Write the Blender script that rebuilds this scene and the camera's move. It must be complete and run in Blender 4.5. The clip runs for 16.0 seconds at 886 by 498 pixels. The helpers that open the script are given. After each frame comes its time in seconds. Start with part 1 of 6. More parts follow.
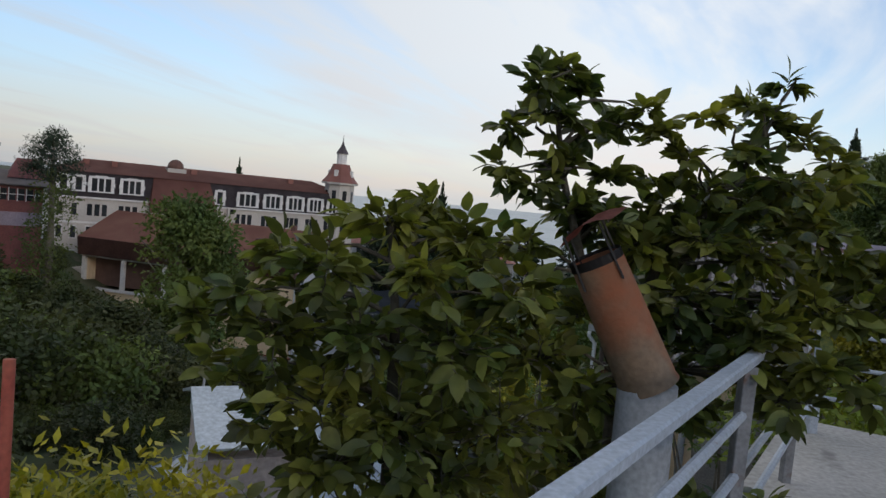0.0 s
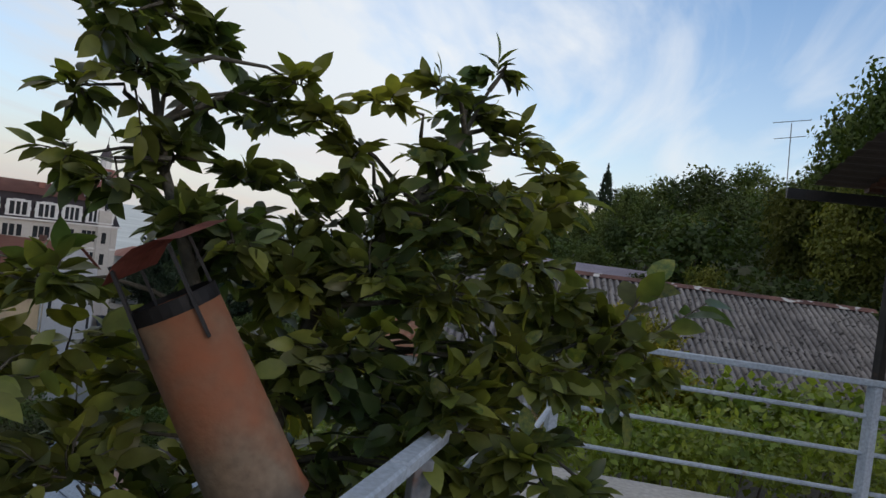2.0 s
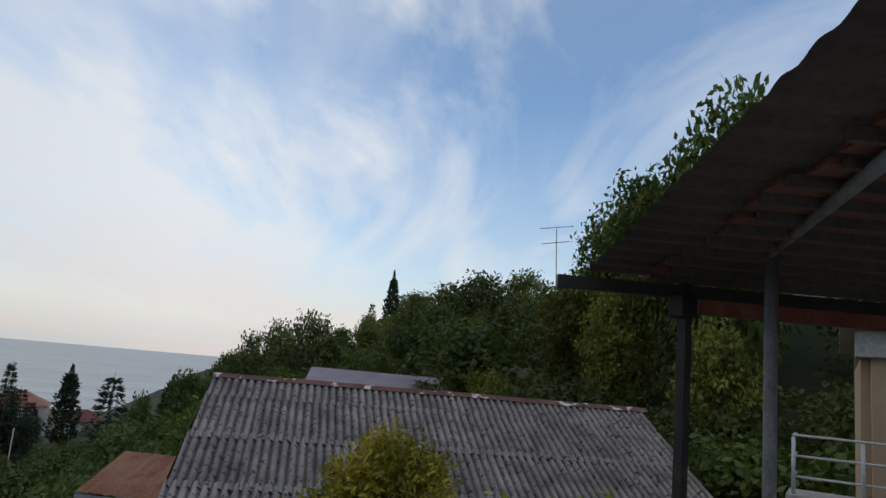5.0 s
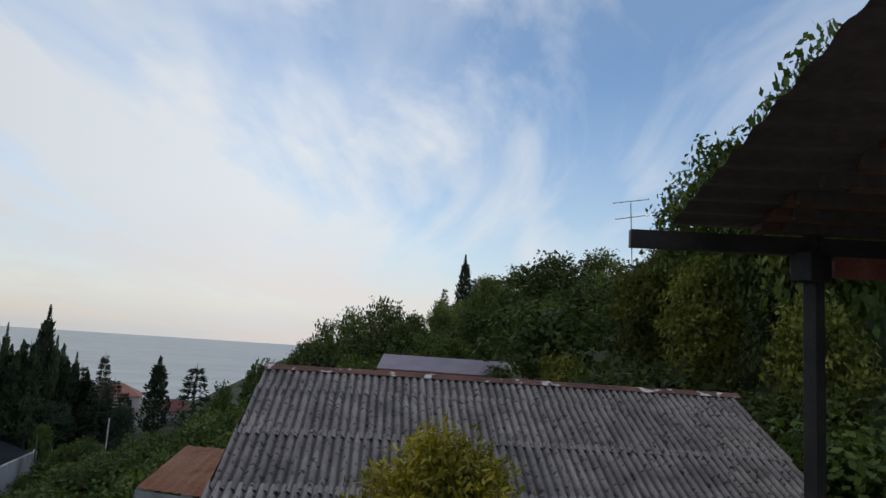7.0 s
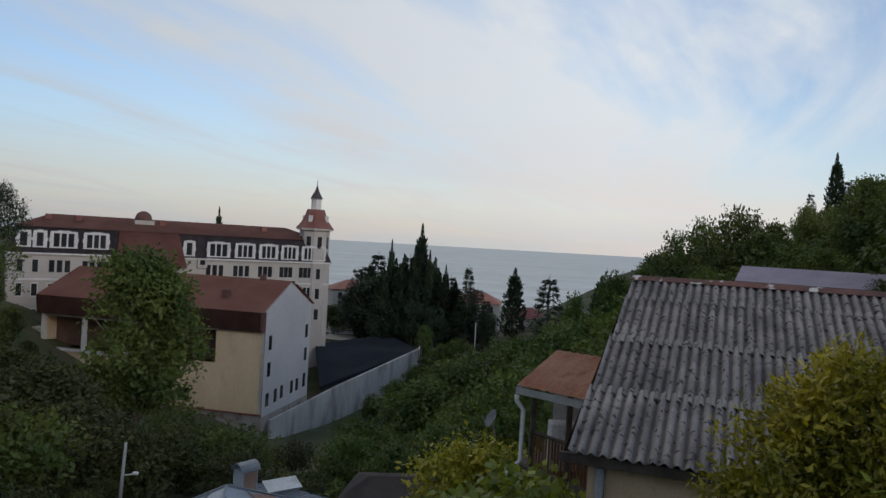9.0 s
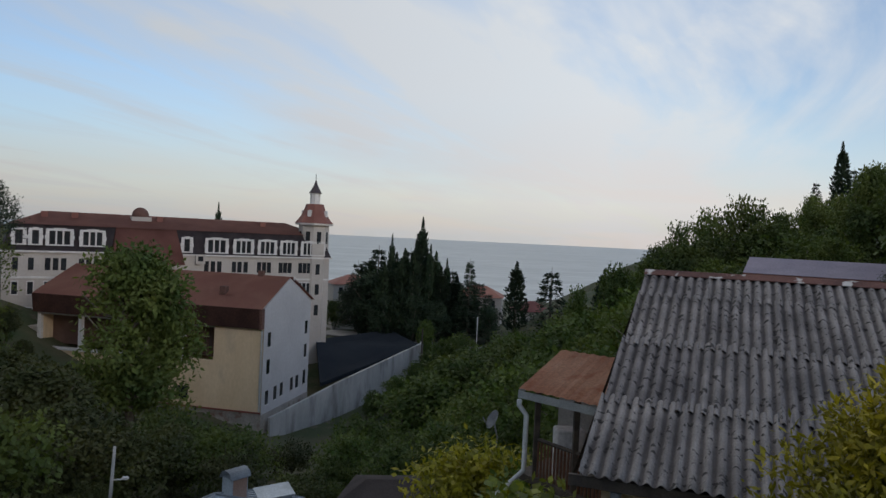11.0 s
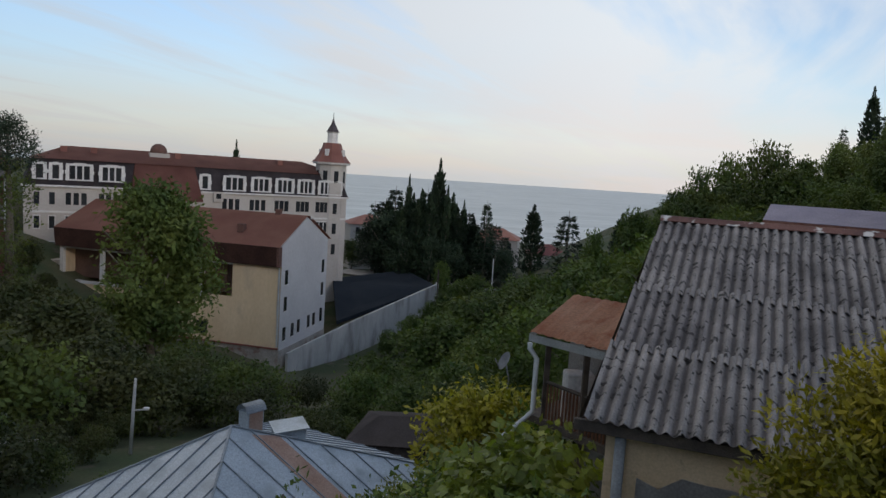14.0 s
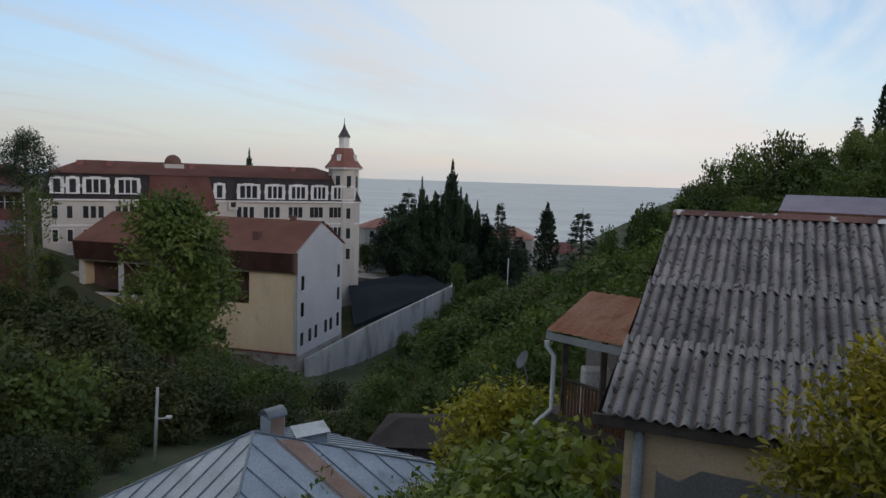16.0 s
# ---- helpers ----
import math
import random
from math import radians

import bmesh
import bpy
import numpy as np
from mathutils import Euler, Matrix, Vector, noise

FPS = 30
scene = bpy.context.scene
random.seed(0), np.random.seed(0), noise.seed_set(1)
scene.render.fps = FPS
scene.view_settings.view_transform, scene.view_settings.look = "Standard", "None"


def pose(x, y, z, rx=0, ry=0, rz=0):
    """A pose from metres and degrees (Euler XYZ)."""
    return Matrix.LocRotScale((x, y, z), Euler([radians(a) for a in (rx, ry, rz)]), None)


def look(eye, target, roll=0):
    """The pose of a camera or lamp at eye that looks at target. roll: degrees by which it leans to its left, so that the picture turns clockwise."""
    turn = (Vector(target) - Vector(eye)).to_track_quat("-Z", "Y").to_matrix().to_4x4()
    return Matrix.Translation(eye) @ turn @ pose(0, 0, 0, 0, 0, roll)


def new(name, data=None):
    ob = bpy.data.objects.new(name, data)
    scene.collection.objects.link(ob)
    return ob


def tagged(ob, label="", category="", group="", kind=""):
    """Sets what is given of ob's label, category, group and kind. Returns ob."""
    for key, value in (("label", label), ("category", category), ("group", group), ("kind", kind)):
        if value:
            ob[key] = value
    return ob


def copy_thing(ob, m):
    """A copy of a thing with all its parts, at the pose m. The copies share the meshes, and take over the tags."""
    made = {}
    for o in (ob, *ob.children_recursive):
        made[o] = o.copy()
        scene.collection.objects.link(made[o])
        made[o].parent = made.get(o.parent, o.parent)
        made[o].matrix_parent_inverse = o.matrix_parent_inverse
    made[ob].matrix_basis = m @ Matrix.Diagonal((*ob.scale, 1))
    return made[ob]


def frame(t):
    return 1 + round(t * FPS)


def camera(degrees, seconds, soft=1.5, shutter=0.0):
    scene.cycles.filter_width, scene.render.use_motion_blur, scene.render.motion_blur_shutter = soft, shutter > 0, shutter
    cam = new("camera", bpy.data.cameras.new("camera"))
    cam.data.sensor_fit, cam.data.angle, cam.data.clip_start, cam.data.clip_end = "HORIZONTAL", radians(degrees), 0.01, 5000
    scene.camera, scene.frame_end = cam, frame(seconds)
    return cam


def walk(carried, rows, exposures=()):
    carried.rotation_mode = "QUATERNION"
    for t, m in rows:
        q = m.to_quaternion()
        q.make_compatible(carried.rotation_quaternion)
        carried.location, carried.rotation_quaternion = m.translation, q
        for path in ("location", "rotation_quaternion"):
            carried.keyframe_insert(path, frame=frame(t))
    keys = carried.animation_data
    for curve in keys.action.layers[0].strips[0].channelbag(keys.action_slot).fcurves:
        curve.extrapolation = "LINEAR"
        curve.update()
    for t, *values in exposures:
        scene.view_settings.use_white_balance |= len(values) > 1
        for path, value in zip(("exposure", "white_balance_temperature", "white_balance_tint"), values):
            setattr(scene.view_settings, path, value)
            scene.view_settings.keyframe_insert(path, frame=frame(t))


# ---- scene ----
cam = camera(64.0, 16.0)
PATH = [
    (0, (-2.106, -4.189, 1.428), (-2.028, -2.195, 1.289), 5.5),
    (0.5, (-1.943, -3.989, 1.457), (-1.616, -2.02, 1.319), 6.5),
    (1, (-1.776, -3.837, 1.489), (-1.617, -1.85, 1.337), 7.4),
    (1.5, (-1.653, -3.588, 1.461), (-1.177, -1.647, 1.416), 8.4),
    (2, (-1.489, -3.397, 1.475), (-0.834, -1.508, 1.451), 7.4),
    (2.5, (-1.31, -3.23, 1.486), (-0.897, -1.273, 1.477), 6.7),
    (3, (-1.151, -2.981, 1.462), (-0.629, -1.052, 1.554), 5.7),
    (3.5, (-0.946, -2.768, 1.473), (-0.191, -0.917, 1.528), 5.5),
    (3.7, (-0.817, -2.671, 1.485), (-0.004, -0.846, 1.572), 7.9),
    (4, (-0.683, -2.561, 1.555), (0.163, -0.759, 1.75), 8.6),
    (4.5, (-0.458, -2.337, 1.573), (0.67, -0.721, 1.913), 5.2),
    (7, (0.693, -1.191, 1.643), (1.654, 0.539, 1.926), 3.9),
    (7.5, (0.317, -1.442, 1.656), (0.869, 0.473, 1.831), 4.7),
    (8, (0.262, -1.426, 1.597), (0.789, 0.503, 1.579), 7.3),
    (8.5, (0.319, -1.427, 1.615), (0.586, 0.553, 1.525), 4.5),
    (9, (0.292, -1.098, 1.604), (0.378, 0.9, 1.583), 3.3),
    (11.5, (0.546, 0.151, 1.593), (0.622, 2.148, 1.538), 2.5),
    (12, (0.586, 0.118, 1.629), (0.437, 2.102, 1.425), -0.0),
    (12.5, (0.55, 0.113, 1.615), (0.687, 2.093, 1.373), 0.4),
    (13, (0.565, 0.145, 1.617), (0.738, 2.127, 1.416), 2.0),
    (13.5, (0.562, 0.164, 1.609), (0.692, 2.151, 1.428), 2.7),
    (14, (0.564, 0.203, 1.611), (0.607, 2.192, 1.405), 3.7),
    (14.5, (0.546, 0.122, 1.64), (0.716, 2.103, 1.424), 3.5),
    (15, (0.613, 0.129, 1.632), (0.894, 2.098, 1.428), 2.3),
    (15.5, (0.587, 0.169, 1.626), (0.721, 2.154, 1.42), 3.8),
    (16, (0.565, 0.095, 1.616), (0.567, 2.085, 1.412), 1.8),
]
walk(cam, [(t, look(e, a, r)) for t, e, a, r in PATH], [(0, .15), (3.5, .13), (4.5, .02), (7.0, -.02), (8.0, -.18), (8.5, -.16), (9.0, -.08), (11.5, -.14), (12.0, -.15), (12.6, .05), (16, .04)])

# ---------------------------------------------------------------- world, sun
SUN_AZ, SUN_EL = 142.0, 12.0        # degrees right of the walk's last heading, and up
world = bpy.data.worlds.new("evening_sky")
scene.world = world
world.use_nodes = True
wt = world.node_tree
wt.nodes.clear()


def wnode(kind, **values):
    n = wt.nodes.new(kind)
    for k, v in values.items():
        n.inputs[k].default_value = v
    return n


def wmath(op, a, b=None):
    n = wt.nodes.new("ShaderNodeMath")
    n.operation = op
    for i, v in enumerate((a, b)):
        if v is None:
            continue
        if isinstance(v, (int, float)):
            n.inputs[i].default_value = v
        else:
            wt.links.new(v, n.inputs[i])
    return n.outputs[0]


def wramp(value, stops):
    n = wt.nodes.new("ShaderNodeValToRGB")
    while len(n.color_ramp.elements) < len(stops):
        n.color_ramp.elements.new(0.5)
    for e, (p, c) in zip(n.color_ramp.elements, stops):
        e.position, e.color = p, (*c, 1)
    wt.links.new(value, n.inputs[0])
    return n.outputs[0]


def wmix(fac, a, b, kind="MIX"):
    n = wt.nodes.new("ShaderNodeMixRGB")
    n.blend_type = kind
    for i, v in enumerate((fac, a, b)):
        if isinstance(v, (int, float)):
            n.inputs[i].default_value = v
        elif isinstance(v, tuple):
            n.inputs[i].default_value = (*v, 1)
        else:
            wt.links.new(v, n.inputs[i])
    return n.outputs[0]


sky = wt.nodes.new("ShaderNodeTexSky")
sky.sky_type = "NISHITA"
sky.sun_disc = False
sky.sun_elevation, sky.sun_rotation = radians(SUN_EL), radians(SUN_AZ)
sky.air_density, sky.dust_density, sky.ozone_density = 1.0, 0.6, 2.0
SKY_STRENGTH = 0.21
blue = wmix(1.0, sky.outputs[0], (SKY_STRENGTH * .95, SKY_STRENGTH * 1.0, SKY_STRENGTH * 1.12), "MULTIPLY")
coord = wt.nodes.new("ShaderNodeTexCoord")
sep = wt.nodes.new("ShaderNodeSeparateXYZ")
wt.links.new(coord.outputs["Generated"], sep.inputs[0])
dx, dy, dz = sep.outputs
up = wmath("MAXIMUM", dz, 0.0)
flat = wmath("ADD", up, 0.10)
px, py = wmath("DIVIDE", dx, flat), wmath("DIVIDE", dy, flat)
BA = radians(31)                     # the cirrus bands run towards this heading
along = wmath("ADD", wmath("MULTIPLY", px, math.sin(BA)), wmath("MULTIPLY", py, math.cos(BA)))
across = wmath("SUBTRACT", wmath("MULTIPLY", px, math.cos(BA)), wmath("MULTIPLY", py, math.sin(BA)))


def wnoise(sx, sy, off, scale, detail, distort, rough=0.55):
    comb = wt.nodes.new("ShaderNodeCombineXYZ")
    wt.links.new(wmath("ADD", wmath("MULTIPLY", along, sx), off), comb.inputs[0])
    wt.links.new(wmath("MULTIPLY", across, sy), comb.inputs[1])
    n = wnode("ShaderNodeTexNoise", Scale=scale, Detail=detail, Distortion=distort, Roughness=rough)
    wt.links.new(comb.outputs[0], n.inputs["Vector"])
    return n.outputs["Fac"]


# one broad bank of cloud to the left of the bands' heading, wisps beyond it
edge = wmath("ADD", across, wmath("MULTIPLY", wmath("SUBTRACT", wnoise(0.5, 0.9, 3.0, 1.1, 6, 0.5), 0.5), 2.2))
bank = wramp(wmath("MULTIPLY", wmath("ADD", edge, 6.0), 0.1), [(0.0, (.04,) * 3), (0.28, (.10,) * 3), (0.37, (.9,) * 3), (0.50, (1,) * 3), (0.56, (.5,) * 3), (0.62, (.06,) * 3), (1.0, (.05,) * 3)])
wisp = wramp(wnoise(0.42, 1.1, 7.3, 0.9, 6, 1.5, 0.55), [(0.48, (0,) * 3), (0.58, (.35,) * 3), (0.74, (.9,) * 3)])
gaps = wramp(wnoise(0.25, 0.9, 1.7, 0.9, 5, 0.8), [(0.38, (.12,) * 3), (0.58, (1,) * 3)])
mask = wmath("MINIMUM", wmath("ADD", wmath("MULTIPLY", bank, gaps), wmath("MULTIPLY", wisp, 0.75)), 0.95)
sky_cloud = wmix(mask, blue, (0.80, 0.83, 0.86))
# warm haze low over the sea
haze = wramp(wmath("MULTIPLY", up, 2.2), [(0.0, (.92,) * 3), (0.16, (.72,) * 3), (0.42, (.22,) * 3), (0.8, (0,) * 3)])
hazecol = wramp(wmath("MULTIPLY", up, 4.0), [(0.0, (.63, .63, .64)), (0.20, (.76, .72, .69)), (0.55, (.66, .75, .82))])
glow = wramp(wnoise(0.6, 0.6, 5.2, 0.8, 4, 0.5), [(0.45, (0,) * 3), (0.62, (.35,) * 3)])
hazecol = wmix(glow, hazecol, (.82, .66, .58))
low = wmix(haze, sky_cloud, hazecol)
# an evening sky under thin cloud is brightest overhead
# and pales away from the low sun
low = wmix(1.0, low, wramp(wmath("ADD", wmath("MULTIPLY", dx, 1.0), 0.6), [(0.0, (.66, .68, .71)), (0.85, (1,) * 3)]), "MULTIPLY")
final = wmix(1.0, low, wramp(up, [(0.40, (1,) * 3), (1.0, (2.0, 1.68, 1.30))]), "MULTIPLY")
bg = wt.nodes.new("ShaderNodeBackground")
bg.inputs["Strength"].default_value = 1.0
wt.links.new(final, bg.inputs["Color"])
wo = wt.nodes.new("ShaderNodeOutputWorld")
wt.links.new(bg.outputs[0], wo.inputs[0])

sun = new("sun", bpy.data.lights.new("sun", "SUN"))
sun.data.energy, sun.data.angle, sun.data.color = 1.05, radians(30), (1.0, 0.83, 0.64)
sun.matrix_world = look((0, 0, 50), (-50 * math.sin(radians(SUN_AZ)), -50 * math.cos(radians(SUN_AZ)), 50 - 50 * math.tan(radians(SUN_EL))))


# ---------------------------------------------------------------- materials
def material(name, c1, c2, scale=4.0, rough=0.8, bump=0.15, fine=40.0, metal=0.0, c3=None, spots=(0.60, 0.72), spot_scale=9.0,
             stretch=(1, 1, 1), island=0.0, per_object=0.0, translucent=0.0, spec=0.4, seed=0.0, grain=1.0):
    """A two-scale surface: a blotchy mix of c1 and c2, a fine grain, optional spots of c3 and relief."""
    m = bpy.data.materials.new(name)
    m.use_nodes = True
    nt = m.node_tree
    bsdf = nt.nodes["Principled BSDF"]
    out = nt.nodes["Material Output"]
    tc = nt.nodes.new("ShaderNodeTexCoord")
    mp = nt.nodes.new("ShaderNodeMapping")
    mp.inputs["Scale"].default_value = stretch
    mp.inputs["Location"].default_value = (seed, seed * 1.7, 0)
    vec = tc.outputs["Object"]
    if per_object:
        inf = nt.nodes.new("ShaderNodeObjectInfo")
        sh = nt.nodes.new("ShaderNodeVectorMath")
        sh.operation = "MULTIPLY_ADD"
        nt.links.new(inf.outputs["Random"], sh.inputs[0])
        sh.inputs[1].default_value = (37.0, 53.0, 19.0)
        nt.links.new(vec, sh.inputs[2])
        vec = sh.outputs[0]
    nt.links.new(vec, mp.inputs[0])

    def noise_at(s, d):
        n = nt.nodes.new("ShaderNodeTexNoise")
        n.inputs["Scale"].default_value, n.inputs["Detail"].default_value = s, d
        nt.links.new(mp.outputs[0], n.inputs["Vector"])
        return n.outputs["Fac"]

    def ramp(v, a, b, ca, cb):
        r = nt.nodes.new("ShaderNodeValToRGB")
        r.color_ramp.elements[0].position, r.color_ramp.elements[0].color = a, (*ca, 1)
        r.color_ramp.elements[1].position, r.color_ramp.elements[1].color = b, (*cb, 1)
        nt.links.new(v, r.inputs[0])
        return r.outputs[0]

    def mix(f, a, b, kind="MIX"):
        n = nt.nodes.new("ShaderNodeMixRGB")
        n.blend_type = kind
        for i, v in enumerate((f, a, b)):
            if isinstance(v, (int, float)):
                n.inputs[i].default_value = v
            elif isinstance(v, tuple):
                n.inputs[i].default_value = (*v, 1)
            else:
                nt.links.new(v, n.inputs[i])
        return n.outputs[0]

    big = noise_at(scale, 5)
    small = noise_at(fine, 3)
    col = ramp(big, 0.35, 0.66, c1, c2)
    col = mix(1.0, col, ramp(small, 0.3, 0.7, (1 - .22 * grain,) * 3, (1 + .15 * grain,) * 3), "MULTIPLY")
    if c3:
        col = mix(ramp(noise_at(spot_scale, 4), spots[0], spots[1], (0,) * 3, (1,) * 3), col, c3)
    if island or per_object:
        for k, node, socket in ((island, "ShaderNodeNewGeometry", "Random Per Island"), (per_object, "ShaderNodeObjectInfo", "Random")):
            if k:
                g = nt.nodes.new(node)
                col = mix(1.0, col, ramp(g.outputs[socket], 0.0, 1.0, (1 - k,) * 3, (1 + k, 1 + k, 1 + k * .6)), "MULTIPLY")
    nt.links.new(col, bsdf.inputs["Base Color"])
    bsdf.inputs["Roughness"].default_value, bsdf.inputs["Metallic"].default_value = rough, metal
    bsdf.inputs["Specular IOR Level"].default_value = spec
    if bump:
        b = nt.nodes.new("ShaderNodeBump")
        b.inputs["Strength"].default_value, b.inputs["Distance"].default_value = bump, 0.02
        nt.links.new(small, b.inputs["Height"])
        nt.links.new(b.outputs[0], bsdf.inputs["Normal"])
    if translucent:
        t = nt.nodes.new("ShaderNodeBsdfTranslucent")
        nt.links.new(mix(1.0, col, (1.3, 1.35, 0.6), "MULTIPLY"), t.inputs["Color"])
        ms = nt.nodes.new("ShaderNodeMixShader")
        ms.inputs[0].default_value = translucent
        nt.links.new(bsdf.outputs[0], ms.inputs[1])
        nt.links.new(t.outputs[0], ms.inputs[2])
        nt.links.new(ms.outputs[0], out.inputs[0])
    return m


def leafy(name, c1, c2, scale=2.0, tr=0.3, rough=0.5, island=0.35):
    return material(name, c1, c2, scale=scale, rough=rough, bump=0.0, fine=25.0, island=island, per_object=0.32, translucent=tr, spec=0.35)


M = {}
M["ground"] = material("grassy_earth", (.035, .055, .02), (.08, .075, .04), 0.25, 0.95, 0.4, 6.0, c3=(.10, .085, .06), spot_scale=0.8)
M["sea"] = material("sea_water", (.34, .365, .36), (.43, .45, .44), 0.004, 0.45, 0.0, 0.03, stretch=(1, 4, 1), spec=0.3)
M["concrete"] = material("pale_concrete", (.33, .32, .30), (.43, .41, .39), 1.2, 0.9, 0.12, 30, c3=(.22, .21, .2), spots=(.66, .75), spot_scale=3)
M["court_wall"] = material("stained_white_wall", (.33, .325, .315), (.47, .455, .44), 0.35, 0.9, 0.1, 5, c3=(.20, .19, .18), spots=(.52, .7), spot_scale=0.5, stretch=(1, 1, .35), grain=.3)
M["asphalt"] = material("dark_court_asphalt", (.016, .020, .027), (.024, .029, .036), 0.15, 0.95, 0.1, 8, spec=0.05)
M["road"] = material("dusty_road", (.22, .21, .2), (.30, .28, .26), 0.2, 0.95, 0.1, 5)
M["rail_paint"] = material("grey_blue_rail_paint", (.34, .38, .44), (.42, .46, .52), 3.0, 0.45, 0.05, 60, c3=(.20, .15, .12), spots=(.70, .78), spot_scale=14)
M["rail_dark"] = material("dull_steel", (.16, .16, .17), (.24, .24, .25), 5.0, 0.6, 0.08, 60, c3=(.16, .08, .05), spots=(.62, .75), spot_scale=11)
M["pipe_grey"] = material("grey_cement_pipe", (.22, .23, .25), (.32, .33, .34), 3.0, 0.85, 0.1, 50)
M["pipe_rust"] = material("rusted_flue", (.185, .098, .048), (.18, .125, .082), 2.6, 0.75, 0.15, 45, c3=(.25, .075, .028), spots=(.45, .64), spot_scale=3.4)
M["cap_rust"] = material("dark_red_rust", (.20, .055, .04), (.28, .10, .075), 8.0, 0.8, 0.15, 60)
M["iron"] = material("black_iron", (.016, .014, .014), (.035, .028, .026), 6.0, 0.6, 0.1, 40, c3=(.10, .04, .025), spots=(.66, .8))
M["bark"] = material("grey_brown_bark", (.10, .085, .065), (.19, .165, .13), 9.0, 0.95, 0.5, 60)
M["bark_dark"] = material("dark_twig_bark", (.05, .042, .030), (.11, .095, .070), 9.0, 0.95, 0.5, 60)
M["leaf_near"] = leafy("persimmon_leaf", (.056, .086, .034), (.185, .180, .046), 3.0, 0.42, 0.38, 0.6)
M["leaf_near_obj"] = material("persimmon_leaf_single", (.066, .100, .036), (.195, .195, .048), 5.0, 0.36, 0.05, 25, per_object=0.45, translucent=0.40)
M["leaf_yellow"] = leafy("yellow_green_leaf", (.27, .27, .026), (.42, .36, .036), 1.5, 0.3)
M["leaf_pitto"] = leafy("olive_shrub_leaf", (.18, .185, .022), (.46, .37, .028), 1.6, 0.28)
M["leaf_vine"] = leafy("vine_leaf", (0.15, 0.215, 0.040), (0.31, 0.34, 0.066), 1.0, 0.36)
M["leaf_mid"] = leafy("garden_green_leaf", (.048, .085, .020), (.105, .140, .034), 0.6, 0.25, 0.7, 0.25)
M["leaf_wood"] = leafy("woodland_leaf", (.050, .080, .022), (.115, .138, .036), 0.25, 0.25, 0.75, 0.2)
# woodland leaf made darker: the hollow's shade is put into the colour
M["leaf_shaded"] = leafy("shaded_woodland_leaf", (.028, .042, .013), (.066, .070, .022), 0.25, 0.2, 0.7, 0.2)
M["leaf_wood2"] = leafy("woodland_yellow_leaf", (.110, .128, .026), (.215, .212, .042), 0.25, 0.25, 0.75, 0.2)
M["leaf_dark"] = leafy("conifer_needles", (0.018, 0.034, 0.021), (0.036, 0.057, 0.031), 0.5, 0.08, 0.7)
M["slate_sheet"] = material("weathered_cement_sheet", (.130, .119, .118), (.245, .225, .218), 1.6, 0.92, 0.25, 45, c3=(.036, .033, .032), spots=(.575, .64), spot_scale=10.0, per_object=0.07)
def valley_tone(m, pitch):
    """Darker valleys and lighter crests on a corrugated sheet, patchy along their length."""
    nt = m.node_tree
    bsdf = nt.nodes["Principled BSDF"]
    old = bsdf.inputs["Base Color"].links[0].from_socket
    tc = nt.nodes.new("ShaderNodeTexCoord")
    sp = nt.nodes.new("ShaderNodeSeparateXYZ")
    nt.links.new(tc.outputs["Object"], sp.inputs[0])
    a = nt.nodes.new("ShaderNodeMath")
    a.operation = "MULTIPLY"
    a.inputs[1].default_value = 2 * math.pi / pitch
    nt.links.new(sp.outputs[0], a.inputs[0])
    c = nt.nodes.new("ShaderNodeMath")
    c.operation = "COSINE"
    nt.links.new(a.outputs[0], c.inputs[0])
    n = nt.nodes.new("ShaderNodeTexNoise")
    n.inputs["Scale"].default_value, n.inputs["Detail"].default_value = 5.0, 4
    inf = nt.nodes.new("ShaderNodeObjectInfo")
    sh = nt.nodes.new("ShaderNodeVectorMath")
    sh.operation = "MULTIPLY_ADD"
    nt.links.new(inf.outputs["Random"], sh.inputs[0])
    sh.inputs[1].default_value = (41.0, 29.0, 0.0)
    nt.links.new(tc.outputs["Object"], sh.inputs[2])
    nt.links.new(sh.outputs[0], n.inputs["Vector"])
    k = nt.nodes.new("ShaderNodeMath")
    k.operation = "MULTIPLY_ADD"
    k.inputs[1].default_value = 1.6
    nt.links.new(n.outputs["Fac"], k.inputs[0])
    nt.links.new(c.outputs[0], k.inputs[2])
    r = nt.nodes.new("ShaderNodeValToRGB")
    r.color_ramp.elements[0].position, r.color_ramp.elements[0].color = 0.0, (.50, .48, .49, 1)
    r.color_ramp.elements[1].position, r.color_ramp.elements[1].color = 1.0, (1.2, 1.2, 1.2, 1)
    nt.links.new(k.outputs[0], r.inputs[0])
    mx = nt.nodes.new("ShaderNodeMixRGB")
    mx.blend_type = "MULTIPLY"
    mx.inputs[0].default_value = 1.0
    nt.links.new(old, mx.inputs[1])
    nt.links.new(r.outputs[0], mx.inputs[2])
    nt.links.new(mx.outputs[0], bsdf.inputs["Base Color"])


valley_tone(M["slate_sheet"], .147)
M["ridge_cap"] = material("rusty_flaking_ridge", (.085, .042, .036), (.17, .080, .064), 2.2, 0.8, 0.2, 30, c3=(.50, .48, .46), spots=(.57, .62), spot_scale=3.5)
M["plaster_tan"] = material("tan_plaster", (.56, .41, .255), (.68, .52, .345), 1.3, 0.95, 0.2, 35, c3=(.42, .31, .21), spots=(.62, .75), grain=.5)
M["plaster_grey"] = material("grey_cement_patch", (.36, .345, .335), (.44, .42, .405), 2.2, 0.95, 0.2, 30)
M["dark_wood"] = material("dark_weathered_wood", (.05, .04, .035), (.10, .08, .065), 4.0, 0.85, 0.3, 50)
